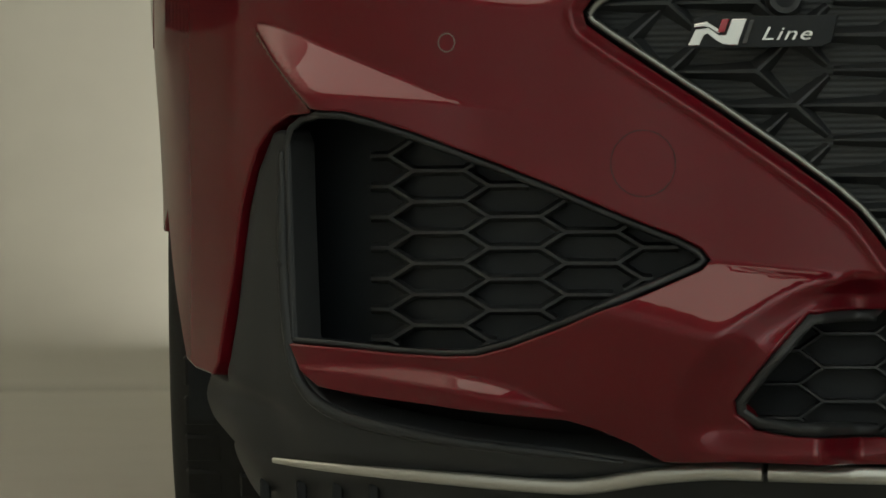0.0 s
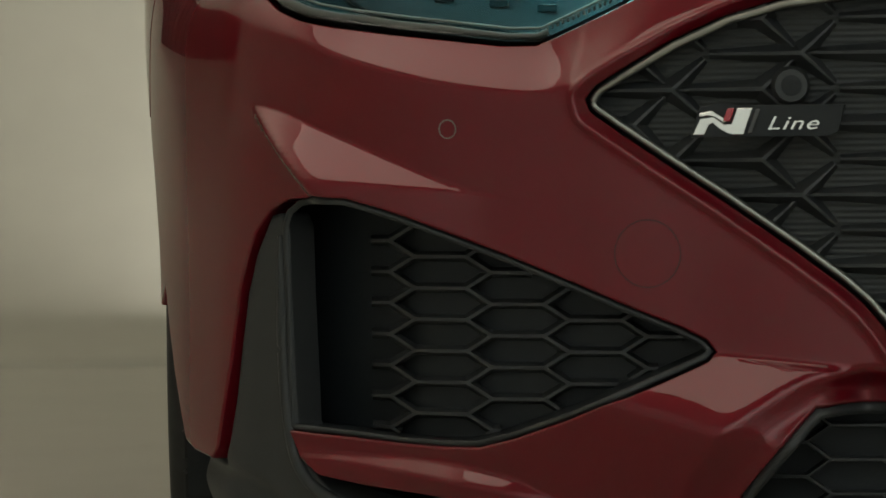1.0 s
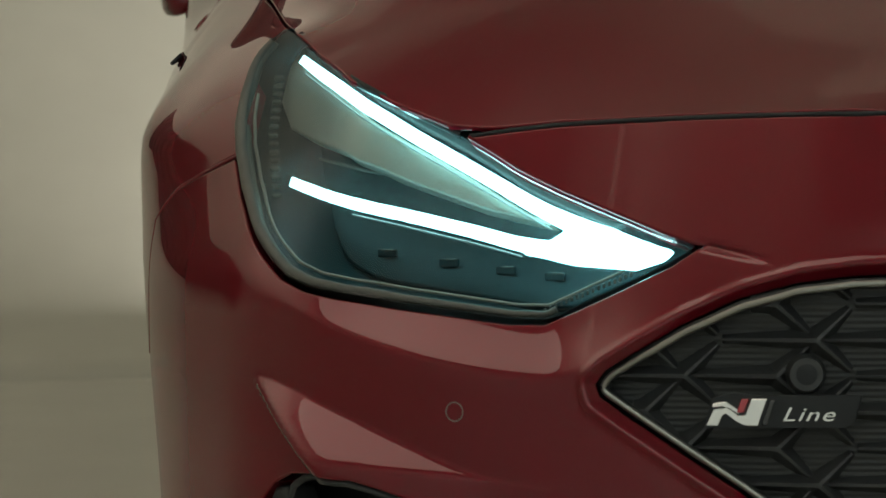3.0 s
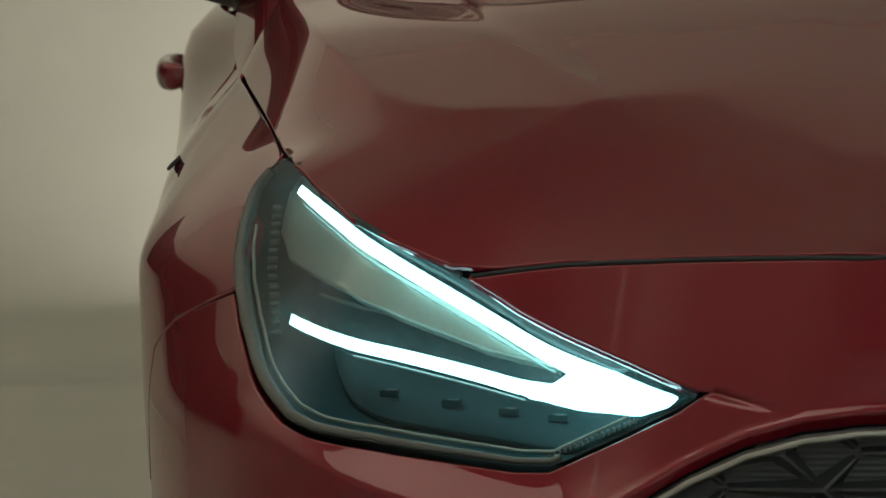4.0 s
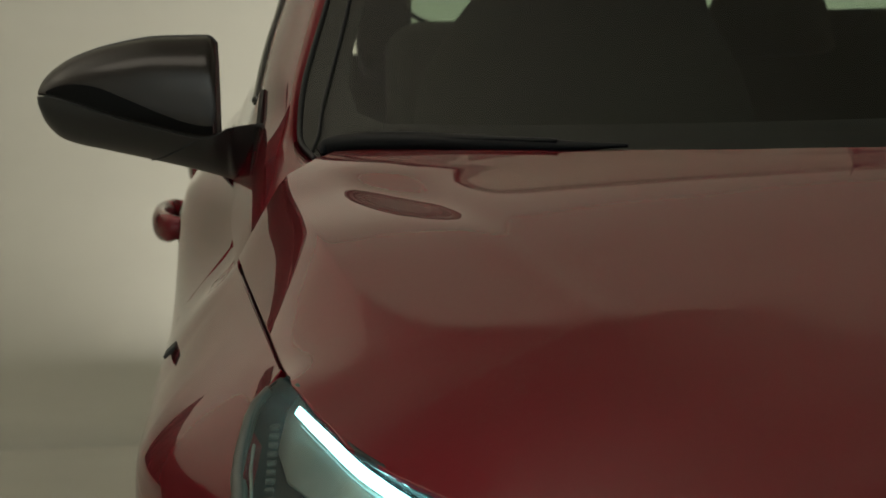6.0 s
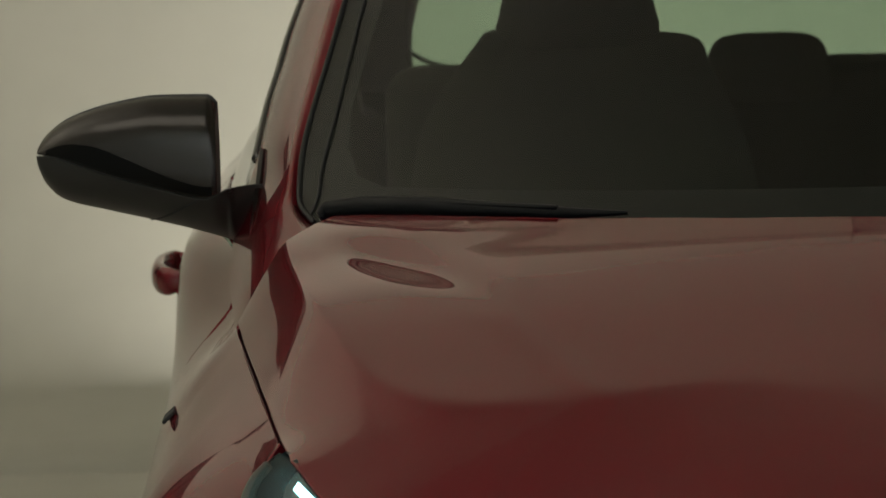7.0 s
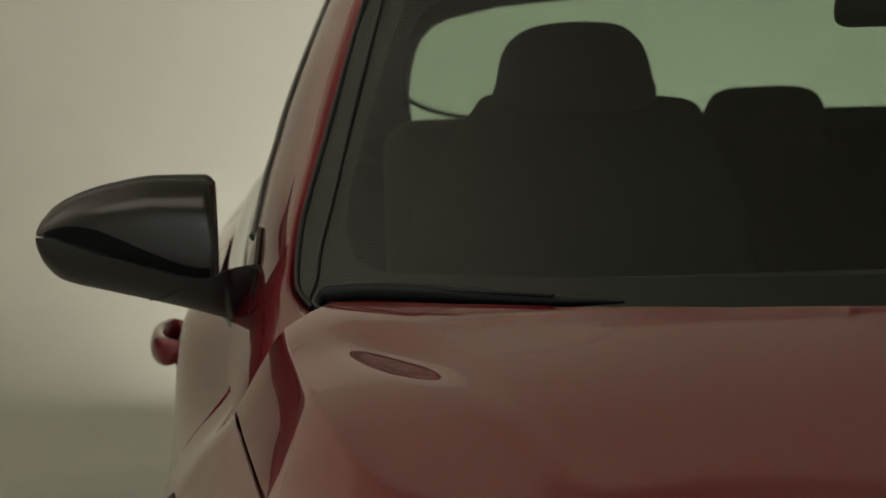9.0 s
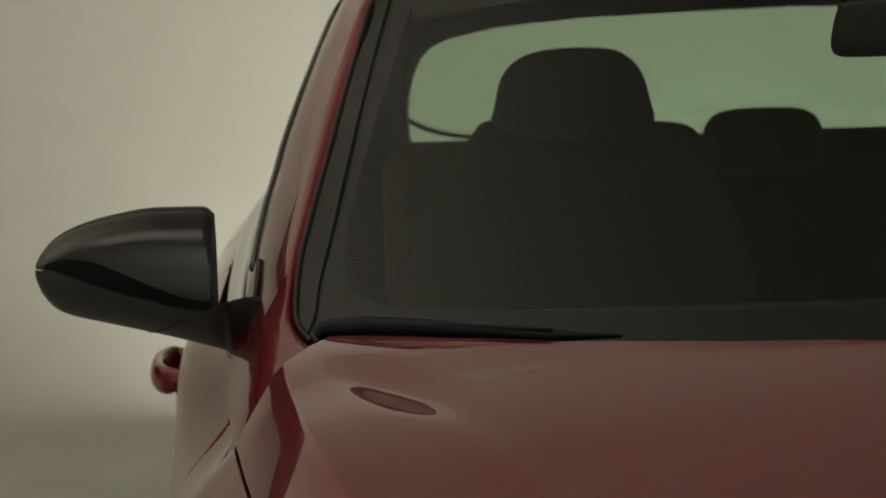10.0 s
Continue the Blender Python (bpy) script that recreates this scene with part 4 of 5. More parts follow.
    put("light_bar", m if sign == 1 else flip(m), LED, lamp, "glowing white wedge where the bars meet")
    m = skin(shell(0.034), (-0.5, -1, 0.2), on_skin(BEZEL), (), 0.010, 0.003, 0.012)
    put("bezel", m if sign == 1 else flip(m), LAMPBEZEL, lamp, "satin grey bezel")
    # added teal-grey strip: the glow over the upper bar, put into its colour
    top = [(q, z + .0085) for q, z in DRL_TOP[1:7]] + [(q - .001, z - .005) for q, z in LAMP_TOP[2:9]][::-1]
    m = skin(shell(0.030), (-0.5, -1, 0.2), on_skin(top), (), 0.010, 0.002, 0.006)
    put("upper_glow_band", m if sign == 1 else flip(m), LAMPGLOW, lamp, "grey band standing in for glow above the upper light bar")
    # row of small projectors low in the housing, each with shelf and painted glint
    for q, z in ((.700, .664), (.640, .656), (.585, .650), (.535, .645)):
        c = shell(0.071)(u_of(q, z), z)
        turn = Matrix.Translation((c.x * sign, c.y, c.z)) @ pose(0, 0, 0, 0, 0, -30 * sign)
        bm = block((0.019, 0.003, 0.007), 0.001, 2)
        bmesh.ops.transform(bm, matrix=turn, verts=bm.verts)
        body = part("projector", bm, LAMPDARK, lamp, "dark projector module")
        # pale bar modelled as the glint on the module
        bm = block((0.011, 0.003, 0.0010), 0.0004, 2, (0.003, -0.0015, 0.0028))
        bmesh.ops.transform(bm, matrix=turn, verts=bm.verts)
        part("projector_glint", bm, LENSEDGE, body, "thin pale bar standing in for a glint")
    # prisms along the lower inner edge
    for k in range(17):
        q, z = .522 - .112 * k / 25, .6215 + .0475 * k / 25
        c = shell(0.008)(u_of(q, z), z)
        bm = block((0.0026, 0.003, 0.0042), 0.0006, 1, (c.x * sign, c.y, c.z))
        part("prism", bm, LENSEDGE, lamp)
    for k in range(15):
        z = .712 + k * .0072
        c = shell(0.022)(u_of(.774 - 0.0007 * abs(k - 7), z), z)
        bm = block((0.009, 0.010, 0.0045), 0.0015, 1, (c.x * sign, c.y, c.z))
        part("marker_rib", bm, RIBGREY, lamp)

# ---- bonnet ----
_top = [wrap(u_of(q, z), z) for q, z in LAMP_TOP[1:6]][::-1]
_ey = [.10] + [p.y for p in _top] + [.575, .70, .90, 1.10, 1.25]
edge_s = Curve1(_ey, [.42] + [-p.x for p in _top] + [.742, .757, .778, .797, .806])
edge_z = Curve1(_ey, [.74] + [p.z + .003 for p in _top] + [.861, .877, .894, .909, .917])
spine = Curve1([.0, .14, .2, .3, .4, .5, .6, .75, .85, .97, 1.10, 1.25], [.742, .801, .8225, .8555, .8835, .9095, .9355, .9735, .9962, 1.019, 1.041, 1.058])
line_y = Curve1([s for s, _ in HOODLINE], [wrap(u_of(s, z), z).y if s else 0.145 for s, z in HOODLINE])
line_z = Curve1([s for s, _ in HOODLINE], [z for _, z in HOODLINE])


def crown(s, y):
    return spine(y) - (0.055 + 0.020 * smooth01(y, .72, 1.02)) * s * s


# the bonnet's rim: how far it lies below the crown, how wide its shoulder is, and how crisp
_front = [(q, line_y(abs(q)), line_z(abs(q))) for q in np.arange(-.20, .583, .012)]
_side = [(edge_s(y), y, edge_z(y)) for y in np.arange(_top[0].y + .006, 1.26, .012)]
hem = np.array(_front + _side)
hem_drop = np.array([crown(abs(q), y) - z for q, y, z in hem])
hem_drop = np.convolve(np.concatenate([hem_drop[:1].repeat(4), hem_drop, hem_drop[-1:].repeat(4)]), np.hanning(11)[1:-1] / np.hanning(11).sum(), "valid")
_wide_f = Curve1([0, .30, .42, .50, .58], [.45, .45, .44, .42, .38])
_wide_s = Curve1([.25, .354, .47, .59, .68, .79, .92, 1.06, 1.25], [.38, .24, .125, .084, .070, .059, .053, .050, .05])
hem_wide = np.array([_wide_f(abs(q)) for q, _, _ in _front] + [_wide_s(y) for _, y, _ in _side])
hem_side = np.array([0.0 for q, _, _ in _front] + [smooth01(y, .27, .46) for _, y, _ in _side])


def bonnet(s, y):
    """Crowned top, a crest along each side and a shoulder that falls to the wing; rolls down to the nose."""
    a = abs(s)
    d2 = (hem[:, 0] - a) ** 2 + (hem[:, 1] - y) ** 2
    w = 1 / (d2 + 0.018 ** 2) ** 2
    w /= w.sum()
    drop, wide, side = float(w @ hem_drop), float(w @ hem_wide), float(w @ hem_side)
    x = 1 - near(hem[:, :2], a, y, False) / wide
    e = 0.13 - 0.09 * side
    crisp = (x + math.sqrt(x * x + e * e)) / (1 + math.sqrt(1 + e * e))
    mild = max(x, 0.0) ** 2
    # a shallow scoop in front of each wiper, and the soft ridge that runs on from it
    along, across = (a - .632) * .46 + (y - .955) * .89, (a - .632) * .89 - (y - .955) * .46
    scoop = 0.0050 * math.exp(-(along / .122) ** 2 - (across / .031) ** 2)
    ridge = 0.0014 * math.exp(-(((y - .66) * .37 - (a - .51) * .93) / .022) ** 2) * smooth01(y, .42, .56) * (1 - smooth01(y, .70, .86))
    return Vector((-s, y, crown(a, y) - drop * (mild + (crisp - mild) * side) - scoop + ridge))


rim = [(s, line_y(s) + 0.0032) for s in (0, .1, .235, .312, .405, .498, .546, .582)]
rim += [(edge_s(y) + 0.0003, y) for y in [p.y + 0.004 for p in _top] + [.575, .65, .75, .9, 1.0, 1.10, 1.125]]
rim += [(.775, 1.115), (.745, 1.095), (.72, 1.15), (.697, 1.185), (.66, 1.165), (.571, 1.105), (.457, 1.045), (.29, .993), (.14, .965), (0, .955)]
_line = np.array([(edge_s(y), y) for y in np.arange(.44, 1.10, .012)])
_t = np.gradient(_line, axis=0)
_t /= np.linalg.norm(_t, axis=1)[:, None]
_in = np.stack([-_t[:, 1], _t[:, 0]], 1)
_wide = np.array([_wide_s(y) for _, y in _line])
crest_lines = [_line + _in * (_wide * k)[:, None] for k in (.88, .94, 1.0, 1.06, 1.12)]
put("bonnet", both(skin(bonnet, (0, -0.3, 1), rim, (), 0.009, 0.002, 0.005, True, crest_lines)), RED, car, "red painted bonnet")

# dark tube laid in the bonnet's front gap to stand for its shade
gap_line = [Vector((-q, line_y(abs(q)) + .0022, line_z(abs(q)) - .0018)) for q in np.linspace(-.578, .578, 60)]
put("bonnet_gap_shade", tube(gap_line, .0021, 120, 8), MATTE, car, "dark strip standing in for shade along the bonnet's front gap")
# dark tubes added over the lamp gaps as shade, covering edge glints
for sign in (1, -1):
    way = [shell(0.0045)(u_of(q, z), z) for q, z in LAMP_TOP[1:6]]
    put("lamp_gap_shade", tube([(p.x * sign, p.y + .002, p.z + .001) for p in way], .0032, 60, 8), MATTE, car, "dark strip added as gap shade between headlight and bonnet")

# ---- flanks ----
def uy(y):
    return plan.u_side(y)


for sign in (1, -1):
    def add(name, line, material, label, lift=wrap, depth=0.02, step=0.016, parent=car, holes=()):
        m = skin(lift, (-1, -0.5, 0.1), line, holes, step, 0.0018, depth)
        return put(name, m if sign == 1 else flip(m), material, parent, label)

    u_lamp = u_of(.786, .745) + 0.0035

    def wing(u, v):
        """Flank below, rolling in above to meet the bonnet's edge."""
        if v <= .745:
            return wrap(u, v)
        k = (v - .745) / .12
        p0 = wrap(u, .745)
        t0 = (wrap(u, .745) - wrap(u, .735)) * 12.0
        y1 = .575 + (u - u_lamp) / (uy(1.22) - u_lamp) * (1.22 - .575)
        p1 = Vector((-edge_s(y1), y1, edge_z(y1) - .003))
        t1 = Vector((.10, 0.02, .10))
        h = lambda a, b, c, d: a * (1 + 2 * k) * (1 - k) ** 2 + b * k * (1 - k) ** 2 + c * k * k * (3 - 2 * k) + d * k * k * (k - 1)
        q = h(p0, t0, p1, t1)
        b = smooth01(plan.at(u)[1], 1.0, 1.27)
        return q.lerp(wrap(u, .745 + k * (edge_z(y1) - .003 - .745)), b) if b > 0 else q

    line = [(u_lamp, v) for v in np.linspace(.7462, .865, 10)] + [(u_lamp + (uy(1.14) - u_lamp) * k, .865) for k in np.linspace(0.05, 1, 16)]
    line += [(uy(1.26), .865), (uy(1.33), .86), (uy(1.36), .80), (uy(1.385), .60), (uy(1.38), .22), (uy(1.23), .20)] + arch(-18, 140, 40) + [(plan.u_side(0.6205), 0.6812), (plan.u_side(0.5605), 0.7112)]
    fender = add("front_wing", line, RED, "red painted front wing", wing, 0.012, 0.010)
    joint = []
    way = [(u_lamp - .001, .7445)] + seam + [(uy(.640), .672)]
    for (u0, z0), (u1, z1) in zip(way, way[1:]):
        joint += [shell(0.0016)(u0 + (u1 - u0) * k / 8, z0 + (z1 - z0) * k / 8) for k in range(8)]
    put("wing_joint", tube([(q.x * sign, q.y, q.z) for q in joint], .0018, 60, 8), RED, fender, "closed joint below the headlight")
    tag = wing(uy(1.11), .80)
    bm = block((0.004, 0.055, 0.016), 0.0015, 2)
    bmesh.ops.transform(bm, matrix=Matrix.Translation((tag.x * sign - 0.003 * sign, tag.y, tag.z)) @ pose(0, 0, 0, 0, 48 * sign, 0), verts=bm.verts)
    part("wing_badge", bm, MATTE, fender, "small black wing badge")
    door = add("front_door", [(uy(1.33), .955), (uy(1.366), .80), (uy(1.391), .60), (uy(1.386), .24), (uy(2.40), .24), (uy(2.43), .60), (uy(2.44), .965), (uy(1.9), .968)], RED, "red front door", step=0.03)
    rdoor = add("rear_door", [(uy(2.446), .965), (uy(2.436), .60), (uy(2.406), .24), (uy(3.02), .24), (uy(3.20), .55), (uy(3.33), .72), (uy(3.40), .985)], RED, "red rear door", step=0.03)
    ra = plan.u_side(3.555)
    quarter = add("rear_quarter", [(uy(3.406), .985), (uy(3.336), .72)] + arch(135, 0, 24, .352, ra) + [(uy(3.92), .24), (uy(4.18), .26), (uy(4.18), .95), (uy(3.7), 1.0)], RED, "red rear quarter panel", step=0.03)
    sill = add("sill", [(uy(1.24), .135), (uy(3.16), .135), (uy(3.05), .233), (uy(1.26), .233)], BLACK, "black sill trim", shell(0.01), step=0.04)
    for y, ow in ((2.10, door), (3.02, rdoor)):
        hx = wrap(uy(y), .875).x
        grip = [(hx - 0.001, y - .10, .873), (hx - .018, y - .095, .873), (hx - .029, y - .05, .874), (hx - .030, y + .03, .875), (hx - .018, y + .085, .876), (hx, y + .09, .876)]
        g = tube([(x * sign, yy, z) for x, yy, z in grip], [.007, .010, .011, .011, .010, .007], 36, 12, 1.8)
        put("door_handle", g, RED, ow, "red door handle")

put("tail", both(skin(shell(0.0), (0, 1, 0), [(plan.u_side(4.19), .30), (plan.u[-1] - 1e-4, .30), (plan.u[-1] - 1e-4, 1.0), (plan.u_side(4.19), .96)], (), 0.04, 0.003, 0.02)), RED, car, "red tailgate and rear bumper")

# ---- glasshouse ----
def screen(s, z):
    return Vector((-s, .955 + .30 * (abs(s) / .69) ** 2 * 0.9 + (z - 1.005) * 1.98 - .25 * max(z - 1.2, 0), z))


WS = [(0, 1.012), (.30, 1.008), (.5, 1.003), (.66, 1.000), (.7055, 1.001), (.722, 1.004), (.736, 1.018), (.737, 1.043), (.7325, 1.074), (.7235, 1.1056), (.7055, 1.160), (.688, 1.216), (.6685, 1.2745), (.646, 1.335), (.61, 1.395), (.4, 1.412), (0, 1.418)]
CLEAR = [(0, 1.045), (.30, 1.042), (.5, 1.040), (.645, 1.040), (.673, 1.050), (.681, 1.075), (.678, 1.11), (.656, 1.18), (.626, 1.265), (.594, 1.345), (.565, 1.375), (0, 1.39)]
pane = put("windscreen", both(skin(screen, (0, -1, 0.6), WS, (), 0.03, 0.002, 0.005, True)), WSGLASS, car, "clear windscreen")
pane.visible_shadow = False
frit_line = WS + CLEAR[::-1]
put("screen_border", both(skin(lambda s, z: screen(s, z) + Vector((0, 0.006, -0.003)), (0, -1, 0.6), frit_line, (), 0.02, 0.001, 0.002, True)), FRIT, pane, "black printed border")

for sign in (1, -1):
    def sided(curves, n=28, m=7, thick=0.006):
        c = [[(x * sign, y, z) for x, y, z in cv] for cv in curves]
        return loft(c if sign == 1 else c[::-1], n, m, thick)

    inner = [(-.7055, 1.235, .998), (-.722, 1.250, 1.001), (-.7365, 1.292, 1.017), (-.7373, 1.345, 1.043), (-.733, 1.403, 1.074), (-.7239, 1.458, 1.106), (-.706, 1.551, 1.160), (-.6883, 1.644, 1.216), (-.669, 1.731, 1.2745), (-.6465, 1.82, 1.335), (-.60, 2.02, 1.402), (-.58, 2.5, 1.435), (-.56, 3.2, 1.425), (-.53, 3.75, 1.36)]
    crest = [(-.747, 1.11, .9929), (-.7564, 1.20, 1.007), (-.7621, 1.30, 1.0227), (-.7612, 1.385, 1.0494), (-.7564, 1.445, 1.0757), (-.7501, 1.50, 1.1029), (-.735, 1.60, 1.1597), (-.7192, 1.695, 1.2156), (-.696, 1.78, 1.2725), (-.672, 1.875, 1.333), (-.622, 2.06, 1.400), (-.605, 2.5, 1.43), (-.60, 3.2, 1.42), (-.58, 3.78, 1.35)]
    outer = [(-.784, 1.132, .930), (-.785, 1.22, .958), (-.787, 1.34, .985), (-0.7921, 1.55, 1.012), (-0.7849, 1.62, 1.0558), (-0.7732, 1.71, 1.1058), (-0.7604, 1.77, 1.1445), (-0.7477, 1.83, 1.1842), (-0.7225, 1.92, 1.2467), (-0.6943, 2.045, 1.3073), (-.665, 2.08, 1.355), (-.65, 2.5, 1.395), (-.65, 3.2, 1.385), (-.64, 3.80, 1.31)]

    def between(p, q, k, push=0.0):
        return [(a[0] + (b[0] - a[0]) * k - push, a[1] + (b[1] - a[1]) * k, a[2] + (b[2] - a[2]) * k + push) for a, b in zip(p, q)]

    ridge_line = [(x, y - .006, z + .002) for x, y, z in between(inner, crest, .38)]
    rows = [inner, ridge_line, between(ridge_line, outer, .3, .0045), between(ridge_line, outer, .65, .004), outer]
    put("roof_pillar", sided(rows, 90, 25), RED, car, "red windscreen pillar and roof rail")
    lining_rows = [[(x + .014, y + .035, z - .012) for x, y, z in inner[1:11]], [(x + .020, y + .05, z - .015) for x, y, z in crest[1:11]], [(x + .022, y + .03, z - .006) for x, y, z in outer[1:11]]]
    put("pillar_lining", sided(lining_rows, 40, 8), DASH, car, "dark inner pillar lining")
    put("screen_seal", tube([((x + .003) * sign, y - .006, z + .002) for x, y, z in inner[1:11]], .003, 90, 8), FRIT, car, "black windscreen seal")
    edge = [screen(q, z) + Vector((0, -.001, .001)) for q, z in ((.722, 1.009), (.7145, 1.026), (.7104, 1.052), (.6945, 1.1055), (.679, 1.162), (.662, 1.22), (.6251, 1.335), (.595, 1.385))]
    put("screen_moulding", tube([(p.x * sign, p.y, p.z) for p in edge], [.0015, .002, .002, .002], 70, 8), FRIT, car, "thin black windscreen moulding")
    seal = [(x - .004, y + .012, z - .012) for x, y, z in outer[4:]]
    sail = [[outer[0], outer[1], outer[2], outer[4]], [(-.801, 1.128, .904), (-.807, 1.24, .917), (-.812, 1.34, .934), (-.812, 1.46, .968)]]
    put("wing_top", sided(sail, 16, 5), RED, car, "red panel at the foot of the pillar")
    put("window_seal", tube([(x * sign, y, z) for x, y, z in seal], .007, 60, 8), GLOSS, car, "black window seal")
    glass_top = [(x + .006, y + .01, z - .012) for x, y, z in outer[4:]]
    glass_low = [(-.798, 1.47, .985), (-.802, 1.62, .985), (-.806, 1.8, .985), (-.812, 2.0, .985), (-.82, 2.4, .985), (-.82, 2.9, .99), (-.80, 3.3, 1.0), (-.77, 3.55, 1.02)]
    g = put("side_window", sided([glass_top, glass_low], 30, 4, 0.004), SIDEGLASS, car, "tinted side window")
    g.visible_shadow = False
    belt = [(-.810, 1.50, .973), (-.815, 1.7, .975), (-.826, 2.2, .975), (-.83, 2.9, .98), (-.81, 3.35, .99)]
    put("belt_moulding", tube([(x * sign, y, z) for x, y, z in belt], .013, 40, 8, 0.7), GLOSS, car, "black belt moulding")
    post = [[(-.803, 2.38, .985), (-.77, 2.40, 1.12), (-.715, 2.42, 1.25), (-.652, 2.44, 1.385)], [(-.803, 2.50, .985), (-.77, 2.50, 1.12), (-.715, 2.50, 1.25), (-.652, 2.50, 1.385)]]
    put("door_post", sided(post, 14, 4), GLOSS, car, "black door post")
    quarter_c = [[(-.815, 3.30, .985), (-.775, 3.28, 1.06), (-.715, 3.30, 1.2), (-.63, 3.34, 1.385)], [(-.82, 3.60, .99), (-.775, 3.60, 1.08), (-.73, 3.66, 1.22), (-.63, 3.74, 1.34)], [(-.80, 4.1, .98), (-.74, 4.0, 1.06), (-.67, 3.92, 1.18), (-.58, 3.82, 1.33)]]
    put("rear_pillar", sided(quarter_c, 24, 9), RED, car, "red rear pillar")
    put("pillar_trim", sided([[(x + .045, y - .06, z) for x, y, z in c] for c in quarter_c], 24, 9), DASH, car, "dark inner pillar trim")

roof = [[(x, y, z - 0.10 * (x / .6) ** 2 * 0.3) for x, y, z in [(-.585 * k, yy, zz) for k in (-1, -.5, 0, .5, 1)]] for yy, zz in ((1.93, 1.405), (2.3, 1.45), (2.8, 1.455), (3.4, 1.43), (3.80, 1.375))]
put("roof", loft([r for r in roof], 20, 12, 0.012), RED, car, "red painted roof")

# tailgate glass and its surround
def hatch(s, z):
    return Vector((-s, 3.74 + (1.36 - z) * 0.75 - .06 * (abs(s) / .6) ** 2, z))


RW = [(0, 1.000), (.45, 1.001), (.53, 1.002), (.585, 1.003), (.605, 1.012), (.615, 1.040), (.6175, 1.09), (.614, 1.124), (.606, 1.158), (.594, 1.183), (.576, 1.201), (.550, 1.213), (.47, 1.229), (.33, 1.239), (0, 1.245)]
OUT = [(0, .93), (.55, .93), (.70, .98), (.70, 1.08), (.62, 1.33), (.55, 1.36), (0, 1.375)]
rw = put("rear_window", both(skin(hatch, (0, 1, 0.5), RW, (), 0.04, 0.002, 0.004, True)), REARGLASS, car, "green-tinted rear window")
rw.visible_shadow = False
put("tailgate_frame", both(skin(lambda s, z: hatch(s, z) + Vector((0, 0.004, 0)), (0, 1, 0.5), OUT + RW[::-1], (), 0.03, 0.003, 0.05, True)), DASH, car, "dark tailgate window surround")

for sign in (1, -1):
    edge = [hatch(q, z) + Vector((0, -.012, 0)) for q, z in ((.619, 1.062), (.607, 1.047), (.585, 1.034), (.559, 1.0245), (.527, 1.017), (.47, 1.012), (.38, 1.010))]
    put("window_edge", tube([(p.x * sign, p.y, p.z) for p in edge], .0038, 40, 8), DASH, rw, "dark curved edge across the corner of the glass")

# ---- wipers ----
for sign, way in ((-1, [(.712, 1.004), (.700, 1.010), (.655, 1.014), (.60, 1.015), (.54, 1.014), (.47, 1.013), (.40, 1.014)]), (1, [(.05, 1.022), (.15, 1.022), (.25, 1.021), (.35, 1.020), (.45, 1.018), (.55, 1.017)])):
    w = new("wiper")
    w.parent = car
    tagged(w, "black windscreen wiper")
    pts = [screen(q, z) + Vector((0, -.026, .007)) for q, z in way]
    pts = [Vector((p.x * -sign, p.y, p.z)) for p in pts]
    put("blade", tube([tuple(p) for p in pts], [.006, .011, .0125, .0115, .010, .007, .002], 60, 10, 1.0), WIPER, w, "black rubber blade")
    put("arm", tube([tuple(p + Vector((0, -.004, .006))) for p in pts[1:6]], [.0045, .006, .0055, .004], 40, 8, 0.7), WIPER, w, "black arm")
cowl = [[(x, .90 + .28 * (abs(x) / .72) ** 2, .985 - .02 * abs(x)) for x in np.linspace(-.73, .73, 15)], [(x, .99 + .28 * (abs(x) / .72) ** 2, .998 - .01 * abs(x)) for x in np.linspace(-.73, .73, 15)]]
put("cowl_panel", loft(cowl, 30, 4, 0.01), MATTE, car, "black cowl panel")

# ---- door mirrors ----
mir_top = Curve1([.770, .810, .817, .823, .838, .89, .941, .985, 1.008, 1.020, 1.026], [1.036, 1.036, 1.094, 1.112, 1.1265, 1.127, 1.120, 1.107, 1.094, 1.081, 1.068])
mir_low = Curve1([.770, .803, .85, .90, .95, .998, 1.015, 1.022, 1.026], [.955, .962, .976, .989, 1.001, 1.0145, 1.030, 1.044, 1.064])
mir_split = Curve1([.770, .81, .838, .90, .944, .985, 1.008, 1.026], [1.030, 1.028, 1.017, 1.031, 1.044, 1.058, 1.065, 1.067])


strip_high = Curve1([.83, .85, .89, .925, .955, .985, 1.005, 1.016], [.0085, .010, .014, .020, .023, .017, .007, .001])


def mirror_skin(front):
    def f(s, z):
        a, b = mir_low(s), mir_top(s) + 0.0015
        k = min(max((z - a + .001) / (b - a + .002), 0.002), 0.998) * 2 - 1
        tip = math.sqrt(max(1 - (max(s - .84, 0) / .188) ** 2, 0.0))
        fat = (0.046 + 0.042 * tip * smooth01(s, .775, .835)) if front else 0.028
        yy = fat * (1 - abs(k) ** 2.6) ** (1 / 2.2)
        return Vector((-s, 1.515 + .05 * (s - .9) - (yy if front else -yy), z))
    return f


